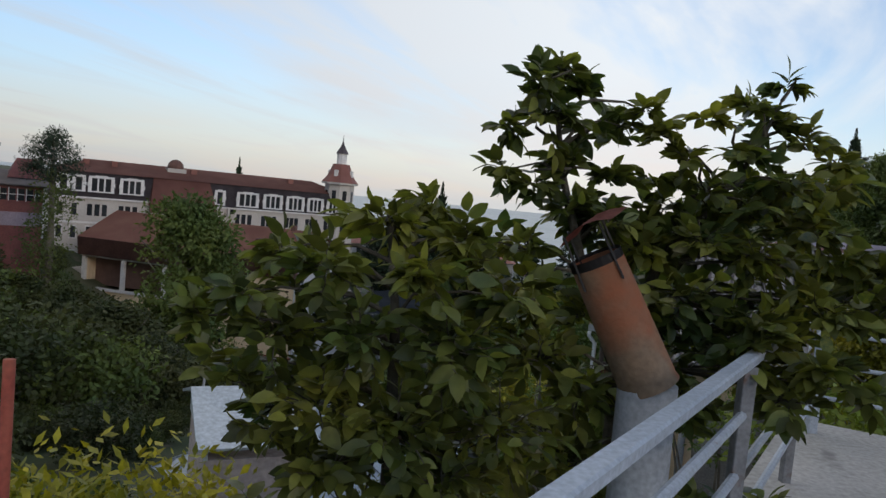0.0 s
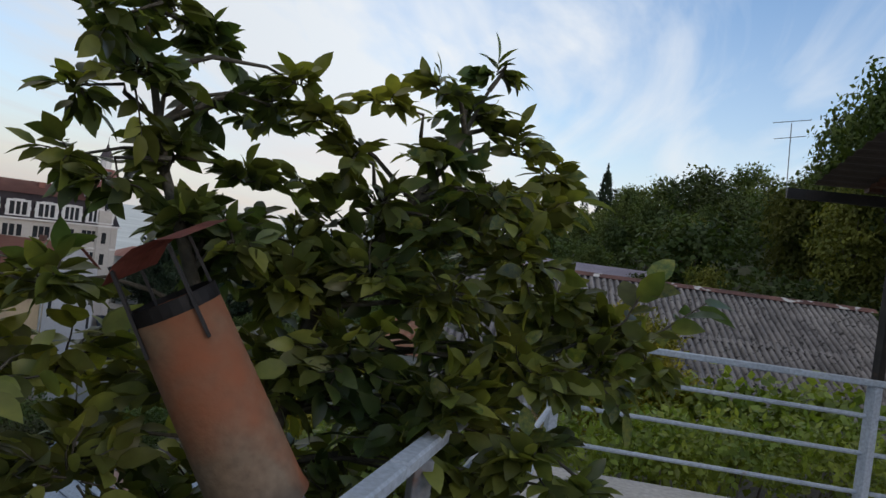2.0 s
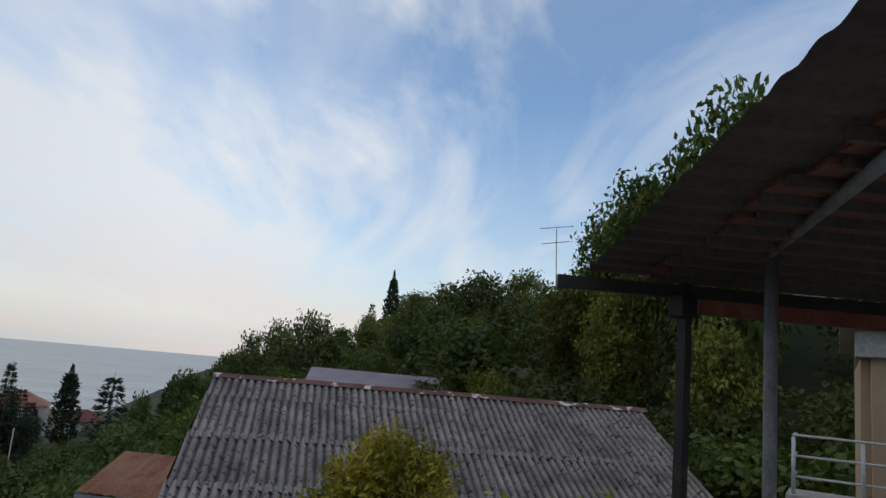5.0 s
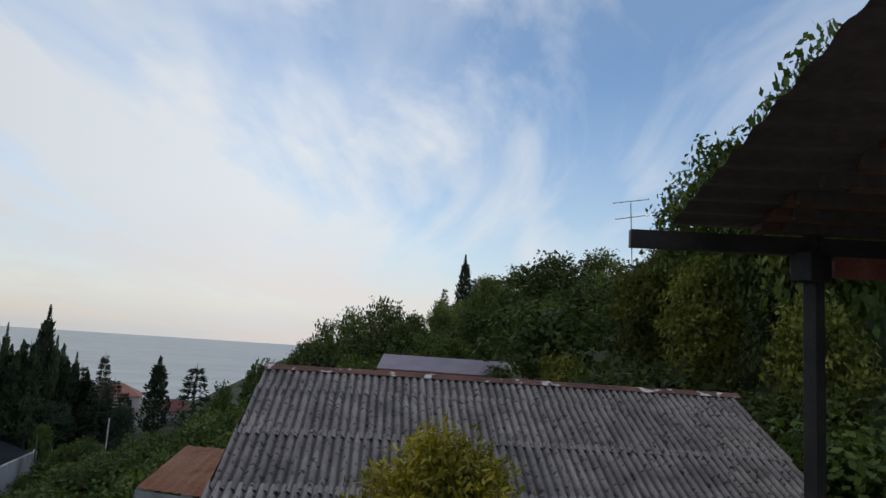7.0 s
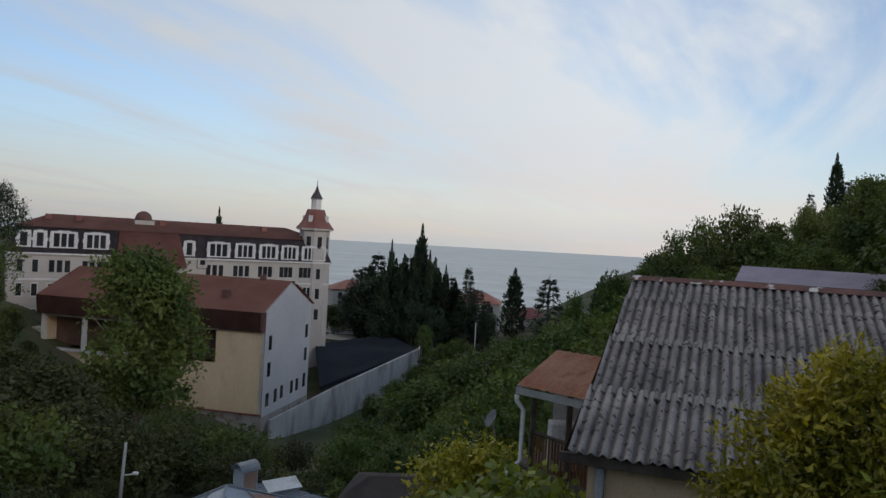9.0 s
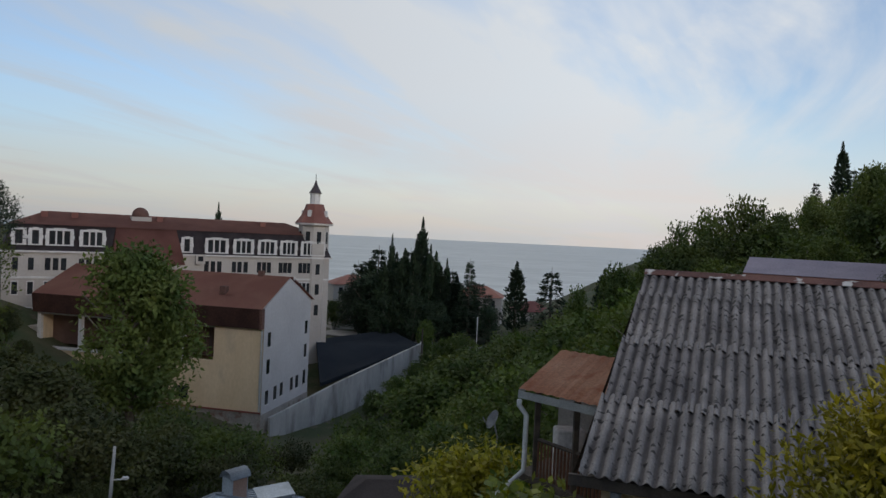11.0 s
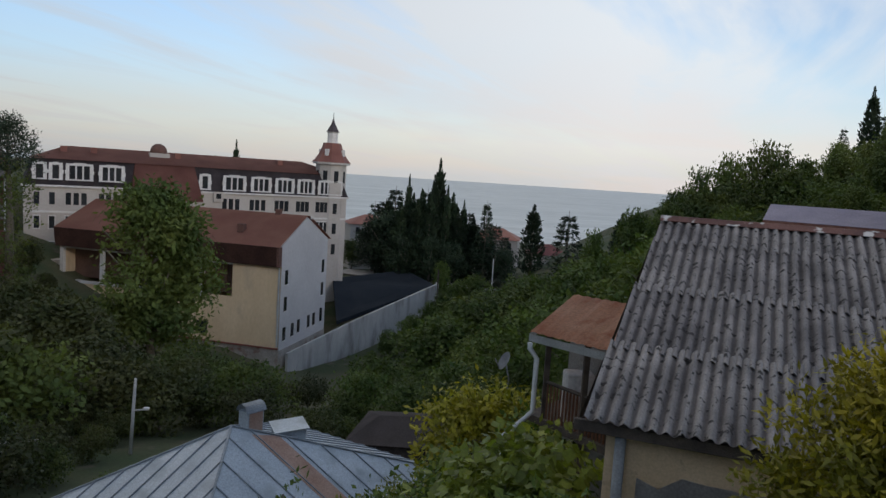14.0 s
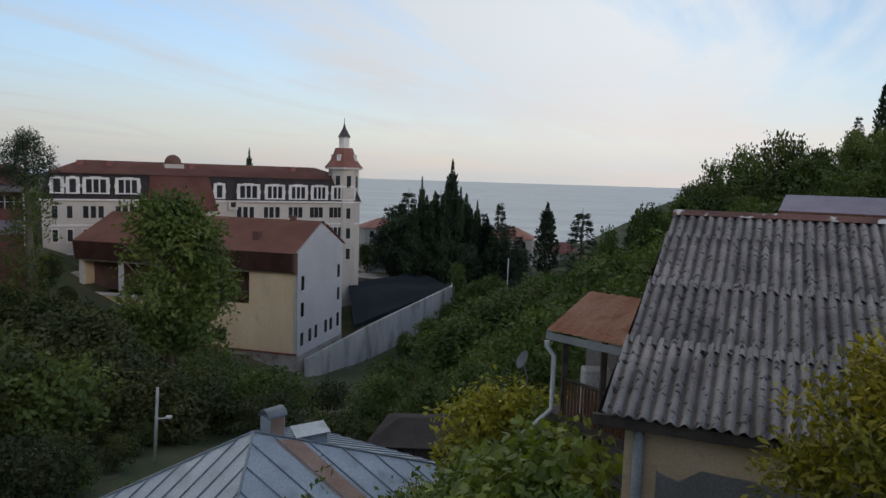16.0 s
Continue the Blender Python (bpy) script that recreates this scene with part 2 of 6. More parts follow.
M["grey_pipe"] = material("grey_drainpipe", (.16, .17, .18), (.24, .25, .26), 3.0, 0.6, 0.08, 40)
M["white_pipe"] = material("pale_drainpipe", (.45, .48, .49), (.55, .57, .58), 3.0, 0.5, 0.05, 40)
M["zinc"] = material("galvanised_roof", (.36, .40, .45), (.46, .50, .55), 0.7, 0.5, 0.06, 20, metal=0.35, c3=(.30, .33, .36), spots=(.55, .7), spot_scale=1.2, per_object=0.08)
M["zinc_seam"] = material("tarnished_seam", (.20, .23, .26), (.28, .31, .34), 1.5, 0.6, 0.05, 20, metal=0.3)
M["zinc_rust"] = material("rust_stained_strip", (.33, .20, .15), (.42, .28, .22), 1.5, 0.7, 0.1, 20)
M["brown_roof"] = material("brown_felt_roof", (.085, .07, .068), (.12, .10, .095), 0.9, 0.9, 0.15, 18)
M["rust_roof"] = material("orange_rust_roof", (.42, .19, .11), (.52, .29, .19), 1.1, 0.7, 0.12, 18, c3=(.36, .13, .07), spots=(.55, .7), spot_scale=2.5)
M["purple_roof"] = material("violet_grey_roof", (.20, .165, .21), (.26, .215, .26), 0.7, 0.6, 0.05, 10)
M["brick_red"] = material("red_brick_trim", (.22, .09, .065), (.30, .14, .10), 2.0, 0.9, 0.1, 20)
M["hotel_wall"] = material("cream_render", (.40, .365, .335), (.48, .44, .40), 0.25, 0.9, 0.05, 4, c3=(.40, .36, .32), spots=(.56, .74), spot_scale=0.6, grain=.3)
M["white_trim"] = material("white_trim", (.57, .55, .535), (.65, .63, .61), 1.0, 0.8, 0.03, 10)
M["mansard"] = material("dark_slate_mansard", (.045, .036, .042), (.07, .055, .06), 0.8, 0.75, 0.1, 12)
M["red_roof"] = material("dull_red_roof", (.165, .065, .052), (.22, .095, .075), 0.35, 0.8, 0.08, 6, grain=.3)
M["red_roof2"] = material("brown_red_roof", (.24, .10, .075), (.30, .14, .105), 0.3, 0.8, 0.08, 6, grain=.3)
M["fascia"] = material("dark_brown_fascia", (.085, .042, .034), (.13, .065, .05), 0.6, 0.8, 0.06, 6)
M["pink_wall"] = material("pale_pink_render", (.40, .33, .30), (.48, .40, .365), 0.8, 0.9, 0.08, 12, c3=(.30, .26, .24), spots=(.6, .75), spot_scale=1.5)
M["white_wall"] = material("white_gable_render", (.46, .45, .455), (.53, .52, .52), 0.2, 0.9, 0.04, 4, c3=(.45, .45, .46), spots=(.68, .82), spot_scale=0.4, grain=.3)
M["cream_wall"] = material("yellowed_cream_render", (.58, .44, .28), (.70, .56, .38), 0.22, 0.9, 0.05, 4, c3=(.38, .30, .22), spots=(.58, .78), spot_scale=0.35, stretch=(1, 1, .5), grain=.3)
M["foot_stain"] = material("stained_plinth", (.26, .24, .22), (.36, .33, .30), 0.6, 0.95, 0.1, 6, c3=(.16, .08, .06), spots=(.55, .7), spot_scale=0.9)
M["glass"] = material("dark_window_glass", (.018, .02, .024), (.035, .038, .042), 0.5, 0.12, 0.0, 3, spec=0.6)
M["blind"] = material("brown_blind", (.12, .07, .055), (.16, .095, .075), 1.0, 0.8, 0.1, 20)
M["frame_brown"] = material("brown_window_frame", (.13, .06, .035), (.18, .085, .05), 5.0, 0.6, 0.1, 40)
M["red_clad"] = material("dark_red_cladding", (.13, .042, .040), (.18, .065, .058), 0.6, 0.8, 0.08, 8)
M["tan_wall"] = material("tan_render", (.36, .26, .17), (.44, .325, .22), 0.3, 0.9, 0.05, 5, grain=.3)
M["grey_block"] = material("grey_block_chimney", (.20, .20, .20), (.28, .28, .27), 1.2, 0.95, 0.1, 8)
M["canopy_under"] = material("dark_red_brown_sheet", (.13, .055, .04), (.19, .085, .06), 1.4, 0.7, 0.12, 25, c3=(.20, .16, .14), spots=(.66, .78), spot_scale=2.2)
M["canopy_top"] = material("dull_dark_sheet", (.085, .070, .062), (.12, .095, .085), 1.5, 0.7, 0.1, 25)
M["blue_plastic"] = material("pale_blue_plastic", (.30, .42, .60), (.38, .50, .66), 5, 0.5, 0.02, 30)
M["red_pole"] = material("rust_red_pole", (.28, .05, .03), (.34, .09, .05), 6, 0.7, 0.1, 40)
M["coast"] = material("hazy_far_coast", (.30, .34, .40), (.34, .38, .43), 0.002, 1.0, 0.0, 0.01)


# ---------------------------------------------------------------- mesh helpers
def part(name, bm, mat, parent=None, label="", smooth=False):
    me = bpy.data.meshes.new(name)
    bm.normal_update()
    bm.to_mesh(me)
    bm.free()
    return finish(name, me, mat, parent, label, smooth)


def finish(name, me, mat, parent=None, label="", smooth=False):
    for m in (mat if isinstance(mat, (list, tuple)) else [mat]):
        me.materials.append(m)
    if smooth:
        me.shade_smooth()
    ob = new(name, me)
    if parent:
        ob.parent = parent
    if label:
        ob["label"] = label
    return ob


def empty(name, m=None, label="", category="", group="", kind=""):
    ob = new(name)
    ob.empty_display_size = 0.2
    if m is not None:
        ob.matrix_basis = m
    return tagged(ob, label, category, group, kind)


def box(bm, x0, y0, z0, x1, y1, z1, bevel=0.0, m=None):
    r = bmesh.ops.create_cube(bm, size=1.0)
    vs = r["verts"]
    for v in vs:
        v.co = Vector((x0 + (v.co.x + .5) * (x1 - x0), y0 + (v.co.y + .5) * (y1 - y0), z0 + (v.co.z + .5) * (z1 - z0)))
    if m is not None:
        for v in vs:
            v.co = m @ v.co
    if bevel:
        es = list({e for v in vs for e in v.link_edges})
        bmesh.ops.bevel(bm, geom=es, offset=bevel, segments=1, affect="EDGES", profile=0.5)


def boxpart(name, x0, y0, z0, x1, y1, z1, mat, parent=None, label="", bevel=0.0):
    bm = bmesh.new()
    box(bm, min(x0, x1), min(y0, y1), min(z0, z1), max(x0, x1), max(y0, y1), max(z0, z1), bevel)
    return part(name, bm, mat, parent, label)


def tube(bm, pts, radii, sides=8, cap=True):
    """A round bar through the points, with a radius at each."""
    pts = [Vector(p) for p in pts]
    if not isinstance(radii, (list, tuple)):
        radii = [radii] * len(pts)
    rings = []
    ref = None
    for i, p in enumerate(pts):
        d = (pts[min(i + 1, len(pts) - 1)] - pts[max(i - 1, 0)]).normalized()
        if ref is None:
            ref = Vector((0, 0, 1)) if abs(d.z) < 0.9 else Vector((1, 0, 0))
        u = d.cross(ref).normalized()
        w = d.cross(u)
        rings.append([bm.verts.new(p + (u * math.cos(a) + w * math.sin(a)) * radii[i]) for a in [2 * math.pi * k / sides for k in range(sides)]])
    for a, b in zip(rings, rings[1:]):
        for k in range(sides):
            bm.faces.new((a[k], a[(k + 1) % sides], b[(k + 1) % sides], b[k]))
    if cap:
        bm.faces.new(rings[0][::-1])
        bm.faces.new(rings[-1])


def tubepart(name, pts, radii, mat, parent=None, label="", sides=8):
    bm = bmesh.new()
    tube(bm, pts, radii, sides)
    return part(name, bm, mat, parent, label, True)


def slab(bm, quad, thick):
    """A plate with the four corners given as its upper side."""
    q = [Vector(p) for p in quad]
    n = (q[1] - q[0]).cross(q[3] - q[0]).normalized()
    if n.z < 0:
        n = -n
    top = [bm.verts.new(p) for p in q]
    low = [bm.verts.new(p - n * thick) for p in q]
    bm.faces.new(top)
    bm.faces.new(low[::-1])
    for i in range(4):
        j = (i + 1) % 4
        bm.faces.new((top[i], low[i], low[j], top[j]))
    bmesh.ops.recalc_face_normals(bm, faces=bm.faces)


def slabpart(name, quad, thick, mat, parent=None, label=""):
    bm = bmesh.new()
    slab(bm, quad, thick)
    return part(name, bm, mat, parent, label)


def frame_at(o, a, z=0.0):
    """A local frame: x along the heading a (2D), y to its left, z up, with its origin at o."""
    a = Vector((a[0], a[1])).normalized()
    return Matrix(((a.x, -a.y, 0, o[0]), (a.y, a.x, 0, o[1]), (0, 0, 1, z), (0, 0, 0, 1)))


# ---------------------------------------------------------------- ground, sea
def interp(v, xs, ys):
    return float(np.interp(v, xs, ys))


def ground_z(x, y):
    base = interp(y, (-80, -6, 0, 10, 20, 30, 60, 80, 130, 200, 330, 420, 3000), (4, -2.6, -3.3, -5.0, -9.5, -11.5, -17.5, -19.2, -18.0, -22, -28.5, -33, -60))
    near = min(1.0, max(0.0, 1 - y / 30.0))
    u = x - 2 - 0.08 * y - 14 * near
    rise = 0.0 if u < 0 else (0.8 * u if u < 12 else 9.6 + 0.38 * (min(u, 46) - 12))
    fade = min(1.0, max(0.0, (260 - y) / 130.0))
    v = -x - 28
    left = 0.45 * min(max(v, 0), 40)
    if y > 115 and -20 < x < 40:
        rise *= 0.6
    # the ground falls away below the court's wall
    dip = 3.0 * max(0.0, 1 - ((x + 7) / 15) ** 2) * max(0.0, 1 - ((y - 82) / 30) ** 2) ** .5 if abs(y - 82) < 30 else 0.0
    return base - dip + (rise + left) * fade + 0.25 * noise.noise((x * .15, y * .15, 0))


def grid_coords(lo, hi, mid_lo, mid_hi, fine, coarse):
    a = list(np.arange(mid_lo, mid_hi + .01, fine))
    left, right = [], []
    s, v = fine, mid_lo
    while v > lo:
        s = min(s * 1.25, coarse)
        v -= s
        left.append(max(v, lo))
    s, v = fine, mid_hi
    while v < hi:
        s = min(s * 1.25, coarse)
        v += s
        right.append(min(v, hi))
    return left[::-1] + a + right


gx = grid_coords(-2500, 2500, -60, 80, 2.0, 300)
gy = grid_coords(-300, 900, -20, 140, 2.0, 120)
gv = [(x, y, ground_z(x, y)) for y in gy for x in gx]
W = len(gx)
gf = [(j * W + i, j * W + i + 1, (j + 1) * W + i + 1, (j + 1) * W + i) for j in range(len(gy) - 1) for i in range(W - 1)]
gm = bpy.data.meshes.new("ground")
gm.from_pydata(gv, [], gf)
tagged(finish("ground", gm, M["ground"], smooth=True), "sloping hillside ground of grass and bare earth", "ground", kind="structure")
bm = bmesh.new()
bmesh.ops.create_grid(bm, x_segments=40, y_segments=40, size=1.0)
for v in bm.verts:
    v.co = Vector((v.co.x * 4900, 300 + (v.co.y + 1) * 2300, -30))
tagged(part("sea", bm, M["sea"]), "calm grey-blue sea out to the horizon", "sea", kind="structure")


# ---------------------------------------------------------------- vegetation
def leaf_cloud(name, pos, direction, normal, length, width, mat, parent, label="", detail=1):
    """One mesh of many leaves. detail 1: a kite of two triangles; 2: a folded blade of eight."""
    n = len(pos)
    d = direction / np.linalg.norm(direction, axis=1)[:, None]
    s = np.cross(d, normal)
    s /= np.linalg.norm(s, axis=1)[:, None] + 1e-9
    u = np.cross(s, d)
    L, Wd = length[:, None], width[:, None]
    if detail == 1:
        v = np.stack([pos, pos + d * L * .45 + s * Wd * .5, pos + d * L, pos + d * L * .45 - s * Wd * .5], 1)
        idx = np.array([[0, 1, 2, 3]])
    else:
        def pt(a, b, c):
            return pos + d * L * a + s * Wd * b + u * L * c
        v = np.stack([pt(0, 0, 0), pt(.14, .34, .03), pt(.14, 0, .01), pt(.14, -.34, .03), pt(.38, .52, .05), pt(.38, 0, .0), pt(.38, -.52, .05),
                      pt(.66, .42, .02), pt(.66, 0, -.03), pt(.66, -.42, .02), pt(.86, .20, -.05), pt(.86, -.20, -.05), pt(1, 0, -.12)], 1)
        idx = np.array([[0, 2, 1, 1], [0, 3, 2, 2], [1, 2, 5, 4], [2, 3, 6, 5], [4, 5, 8, 7], [5, 6, 9, 8], [7, 8, 10, 10], [8, 9, 11, 11], [8, 11, 12, 10]])
    k = v.shape[1]
    v = v.reshape(-1, 3)
    faces = (np.arange(n)[:, None, None] * k + idx[None]).reshape(-1, 4).tolist()
    faces = [f if f[2] != f[3] else f[:3] for f in faces]
    me = bpy.data.meshes.new(name)
    me.from_pydata(v.tolist(), [], faces)
    return finish(name, me, mat, parent, label)


def unit(rng, n):
    v = rng.normal(size=(n, 3))
    return v / np.linalg.norm(v, axis=1)[:, None]


def crown(name, lumps, count, leaf, mat, parent, rng, flat=0.5, droop=0.2, label="", aspect=0.5, shell=0.55):
    """Leaves in sprays over lumps (x, y, z, radius), thickest at their outsides."""
    lumps = np.array(lumps, float)
    weight = lumps[:, 3] ** 2
    per = 7
    n = max(1, count // per)
    which = rng.choice(len(lumps), n, p=weight / weight.sum())
    out = unit(rng, n)
    out[:, 2] = np.where(out[:, 2] < -0.5, -out[:, 2], out[:, 2])
    c, r = lumps[which, :3], lumps[which, 3:4]
    rad = r * (shell + (1.08 - shell) * rng.random((n, 1)) ** 0.6)
    base = c + out * rad * np.array([1, 1, .85])
    twig = out + unit(rng, n) * 0.7
    twig[:, 2] += 0.2
    twig /= np.linalg.norm(twig, axis=1)[:, None]
    pos = np.repeat(base, per, 0) + np.repeat(twig, per, 0) * (rng.random((n * per, 1)) * leaf * 3.0) + rng.normal(size=(n * per, 3)) * leaf * 0.5
    d = np.repeat(twig, per, 0) * 0.6 + unit(rng, n * per)
    d[:, 2] -= droop
    nrm = np.repeat(out, per, 0) * .9 + unit(rng, n * per) * flat + np.array([0, 0, .45])
    ln = leaf * (0.6 + 0.8 * rng.random(n * per))
    return leaf_cloud(name, pos, d, nrm, ln, ln * aspect, mat, parent, label)


def limbs(bm, rng, base, height, spread, radius, count=6, sides=6):
    """A tapered, slightly bent trunk with limbs that end near the crown's outside."""
    top = Vector((base[0] + rng.normal() * .06 * height, base[1] + rng.normal() * .06 * height, base[2] + height * .85))
    b = Vector(base)
    mid = b.lerp(top, .5) + Vector((rng.normal(), rng.normal(), 0)) * height * .03
    tube(bm, [b - Vector((0, 0, .3)), b.lerp(mid, .5), mid, top], [radius * 1.15, radius, radius * .7, radius * .2], sides)
    for i in range(count):
        t = .3 + .55 * i / count
        p = b.lerp(mid, t * 2) if t < .5 else mid.lerp(top, t * 2 - 1)
        a = i * 2.4 + rng.random()
        q = p + Vector((math.cos(a) * spread * .75, math.sin(a) * spread * .75, height * (.12 + .15 * rng.random())))
        tube(bm, [p, p.lerp(q, .5) + Vector((0, 0, -.03 * height)), q], [radius * .45, radius * .3, radius * .1], 5)


def broad_tree(name, height, radius, mat, seed, count, leaf, label, category="tree", group="", trunk=0.25, nl=16, droop=.2, squat=1.0, aspect=.5):
    rng = np.random.default_rng(seed)
    e = empty(name, None, label, category, group)
    bm = bmesh.new()
    limbs(bm, rng, (0, 0, 0), height, radius, max(0.03, height * .022), 7)
    part("trunk", bm, M["bark"], e, smooth=True)
    lumps = []
    for i in range(nl):
        a, k = rng.random() * 6.28, rng.random() ** .5
        h = height * (trunk + (1 - trunk) * (.12 + .76 * rng.random()))
        prof = math.sin(min(1.0, max(.12, (h / height - trunk * .6) / (1 - trunk * .6))) * math.pi * .88 + .22)
        rr = radius * (.20 + .22 * rng.random())
        lumps.append((math.cos(a) * k * (radius - rr * .6) * max(prof, .35), math.sin(a) * k * (radius - rr * .6) * max(prof, .35), min(h, height - rr * .75), rr))
    lumps.append((0, 0, height - radius * .3, radius * .26))
    crown("crown", lumps, count, leaf, mat, e, rng, droop=droop, aspect=aspect)
    return e


def cypress(name, height, radius, seed, label, count=2600, leaf=0.55):
    rng = np.random.default_rng(seed)
    e = empty(name, None, label, "cypress")
    tubepart("trunk", [(0, 0, -.3), (0, 0, height * .9)], [radius * .16, .03], M["bark"], e, sides=6)
    t = rng.random(count) ** .8
    prof = np.where(t < .12, .55 + t * 3.4, 1.0 - (np.maximum(t - .12, 0) / .88) ** 1.5)
    a = rng.random(count) * 6.283
    wob = 1 + .22 * np.sin(a * 3 + t * 19 + seed) + .12 * rng.normal(size=count)
    rr = radius * prof * wob * (.75 + .3 * rng.random(count))
    pos = np.stack([np.cos(a) * rr, np.sin(a) * rr, .3 + t * (height * .95)], 1)
    d = np.stack([np.cos(a) * .35, np.sin(a) * .35, np.ones(count)], 1) + rng.normal(size=(count, 3)) * .22
    nrm = np.stack([np.cos(a), np.sin(a), np.zeros(count)], 1) + rng.normal(size=(count, 3)) * .5
    ln = leaf * (.6 + .8 * rng.random(count)) * np.where(t > .86, .45, 1.2)
    leaf_cloud("crown", pos, d, nrm, ln, ln * .38, M["leaf_dark"], e)
    return e


def conifer(name, height, radius, seed, label, tiers=11, gappy=1.0, mat="leaf_dark", leaf=.45):
    """A fir or cedar: level boughs in tiers, with gaps between."""
    rng = np.random.default_rng(seed)
    e = empty(name, None, label, "conifer")
    bm = bmesh.new()
    tube(bm, [(0, 0, -.4), (0, 0, height * .5), (0, 0, height)], [height * .022, height * .014, .02], 6)
    P, Dn, Nn = [], [], []
    for i in range(tiers):
        f = i / tiers
        z = height * (.16 + .82 * f)
        R = radius * (1 - f) ** .8 * (.8 + .35 * rng.random()) + .15
        for k in range(int(5 + 2 * (1 - f))):
            a = k * 6.283 / 6 + i * 1.1 + rng.random() * .5
            tip = Vector((math.cos(a) * R, math.sin(a) * R, z - R * .08))
            tube(bm, [(0, 0, z), tuple(Vector((0, 0, z)).lerp(tip, .6) + Vector((0, 0, .04 * R))), tuple(tip)], [.05 * (1 - f) + .015, .03, .01], 4, False)
            for q in range(int(48 * gappy)):
                s = .25 + .75 * rng.random()
                w = (rng.random() - .5) * R * .45 * (1.1 - s)
                P.append((math.cos(a) * R * s - math.sin(a) * w, math.sin(a) * R * s + math.cos(a) * w, z - R * .08 * s + rng.normal() * .16))
                Dn.append((math.cos(a) + rng.normal() * .4, math.sin(a) + rng.normal() * .4, -.1 + rng.normal() * .25))
                Nn.append((rng.normal() * .4, rng.normal() * .4, 1))
    part("trunk", bm, M["bark"], e, smooth=True)
    ln = leaf * (.7 + .7 * rng.random(len(P)))
    leaf_cloud("crown", np.array(P), np.array(Dn), np.array(Nn), ln, ln * .4, M[mat], e)
    return e


def copy_at(ob, m):
    """A copy of a thing at exactly the pose and scale m."""
    c = copy_thing(ob, m)
    c.matrix_basis = m
    return c


def put(ob, x, y, top=None, height=None, turn=0.0, z=None, wide=1.0):
    """Moves the first of a kind, which is height tall, onto the ground so that it reaches top."""
    g = ground_z(x, y) - .15 if z is None else z
    k = 1.0 if top is None else max(.2, (top - g)) / height
    return Matrix.LocRotScale((x, y, g), Euler((0, 0, turn)), (k * wide, k * wide, k))


# ---------------------------------------------------------------- the near house with the corrugated roof
RL = Vector((4.512, 12.199, 1.095))
r2 = Vector((0.927, -0.375, 0))
d2 = Vector((-0.375, -0.927, 0))
RIDGE = 9.4
slope = d2 * 4.76 - r2 * .35 + Vector((0, 0, -2.06))
SL = slope.length
house = empty("village_house", None, "single-storey plastered house under a grey corrugated cement-sheet roof", "house")


def wave_sheet(width_waves, length, pitch=.147, amp=.030, seg=8, thick=.0045):
    """A corrugated sheet: x across the waves, y down the slope."""
    n = width_waves * seg + 1
    me = bpy.data.meshes.new("roof_sheet")
    vs = []
    for lay in (0, -thick):
        for y in (0, length):
            for i in range(n):
                vs.append((i * pitch / seg, y, lay + amp * math.cos(2 * math.pi * i / seg)))
    fs = []
    for i in range(n - 1):
        fs.append((i, i + 1, n + i + 1, n + i))
        fs.append((2 * n + i, 3 * n + i, 3 * n + i + 1, 2 * n + i + 1))
        fs.append((n + i, n + i + 1, 3 * n + i + 1, 3 * n + i))
        fs.append((i, 2 * n + i, 2 * n + i + 1, i + 1))
    me.from_pydata(vs, [], fs)
    me.materials.append(M["slate_sheet"])
    me.shade_smooth()
    for k, p in enumerate(me.polygons):
        p.use_smooth = k % 4 < 2
    # the cut ends are sharp, so the waves shade evenly along their length
    sharp = me.attributes.new("sharp_edge", "BOOLEAN", "EDGE")
    for k, edge in enumerate(me.edges):
        a, b = edge.vertices
        sharp.data[k].value = a // n == b // n
    return me


def roof_sheets():
    s = slope.normalized()
    nrm = r2.cross(s)
    if nrm.z < 0:
        nrm = -nrm
    rows = [(0.0, .90), (.76, 1.66), (2.24, 1.66), (3.72, SL - 3.72 + .06)]
    pitch, waves = .147, 7
    step = pitch * waves
    rnd = random.Random(4)
    cols = int(RIDGE / step)
    for j, (off, ln) in enumerate(rows):
        me = wave_sheet(waves, ln)
        for i in range(cols):
            ob = new("roof_sheet", me)
            ob.parent = house
            tilt = rnd.uniform(-.008, .008)
            o = RL + r2 * (i * step) + s * (off + rnd.uniform(-.015, .015)) + nrm * (.035 + .003 * (i % 2) + .0015 * rnd.random())
            sx, sy, sz = r2, s, nrm
            lift = Matrix.Rotation(.0012 + tilt * .08, 3, "X")
            R = Matrix((sx, sy, sz)).transposed() @ lift
            ob.matrix_basis = Matrix.Translation(o) @ R.to_4x4()
    # back slope, the same sheets in one piece a row
    sb = (-d2 * 4.76 + Vector((0, 0, -2.06))).normalized()
    nb = Vector((-r2.x, -r2.y, 0)).cross(sb)
    if nb.z < 0:
        nb = -nb
    me = wave_sheet(cols * waves, SL)
    ob = new("back_roof", me)
    ob.parent = house
    ob.matrix_basis = Matrix.Translation(RL + nb * .03) @ Matrix((r2, sb, nb)).transposed().to_4x4()


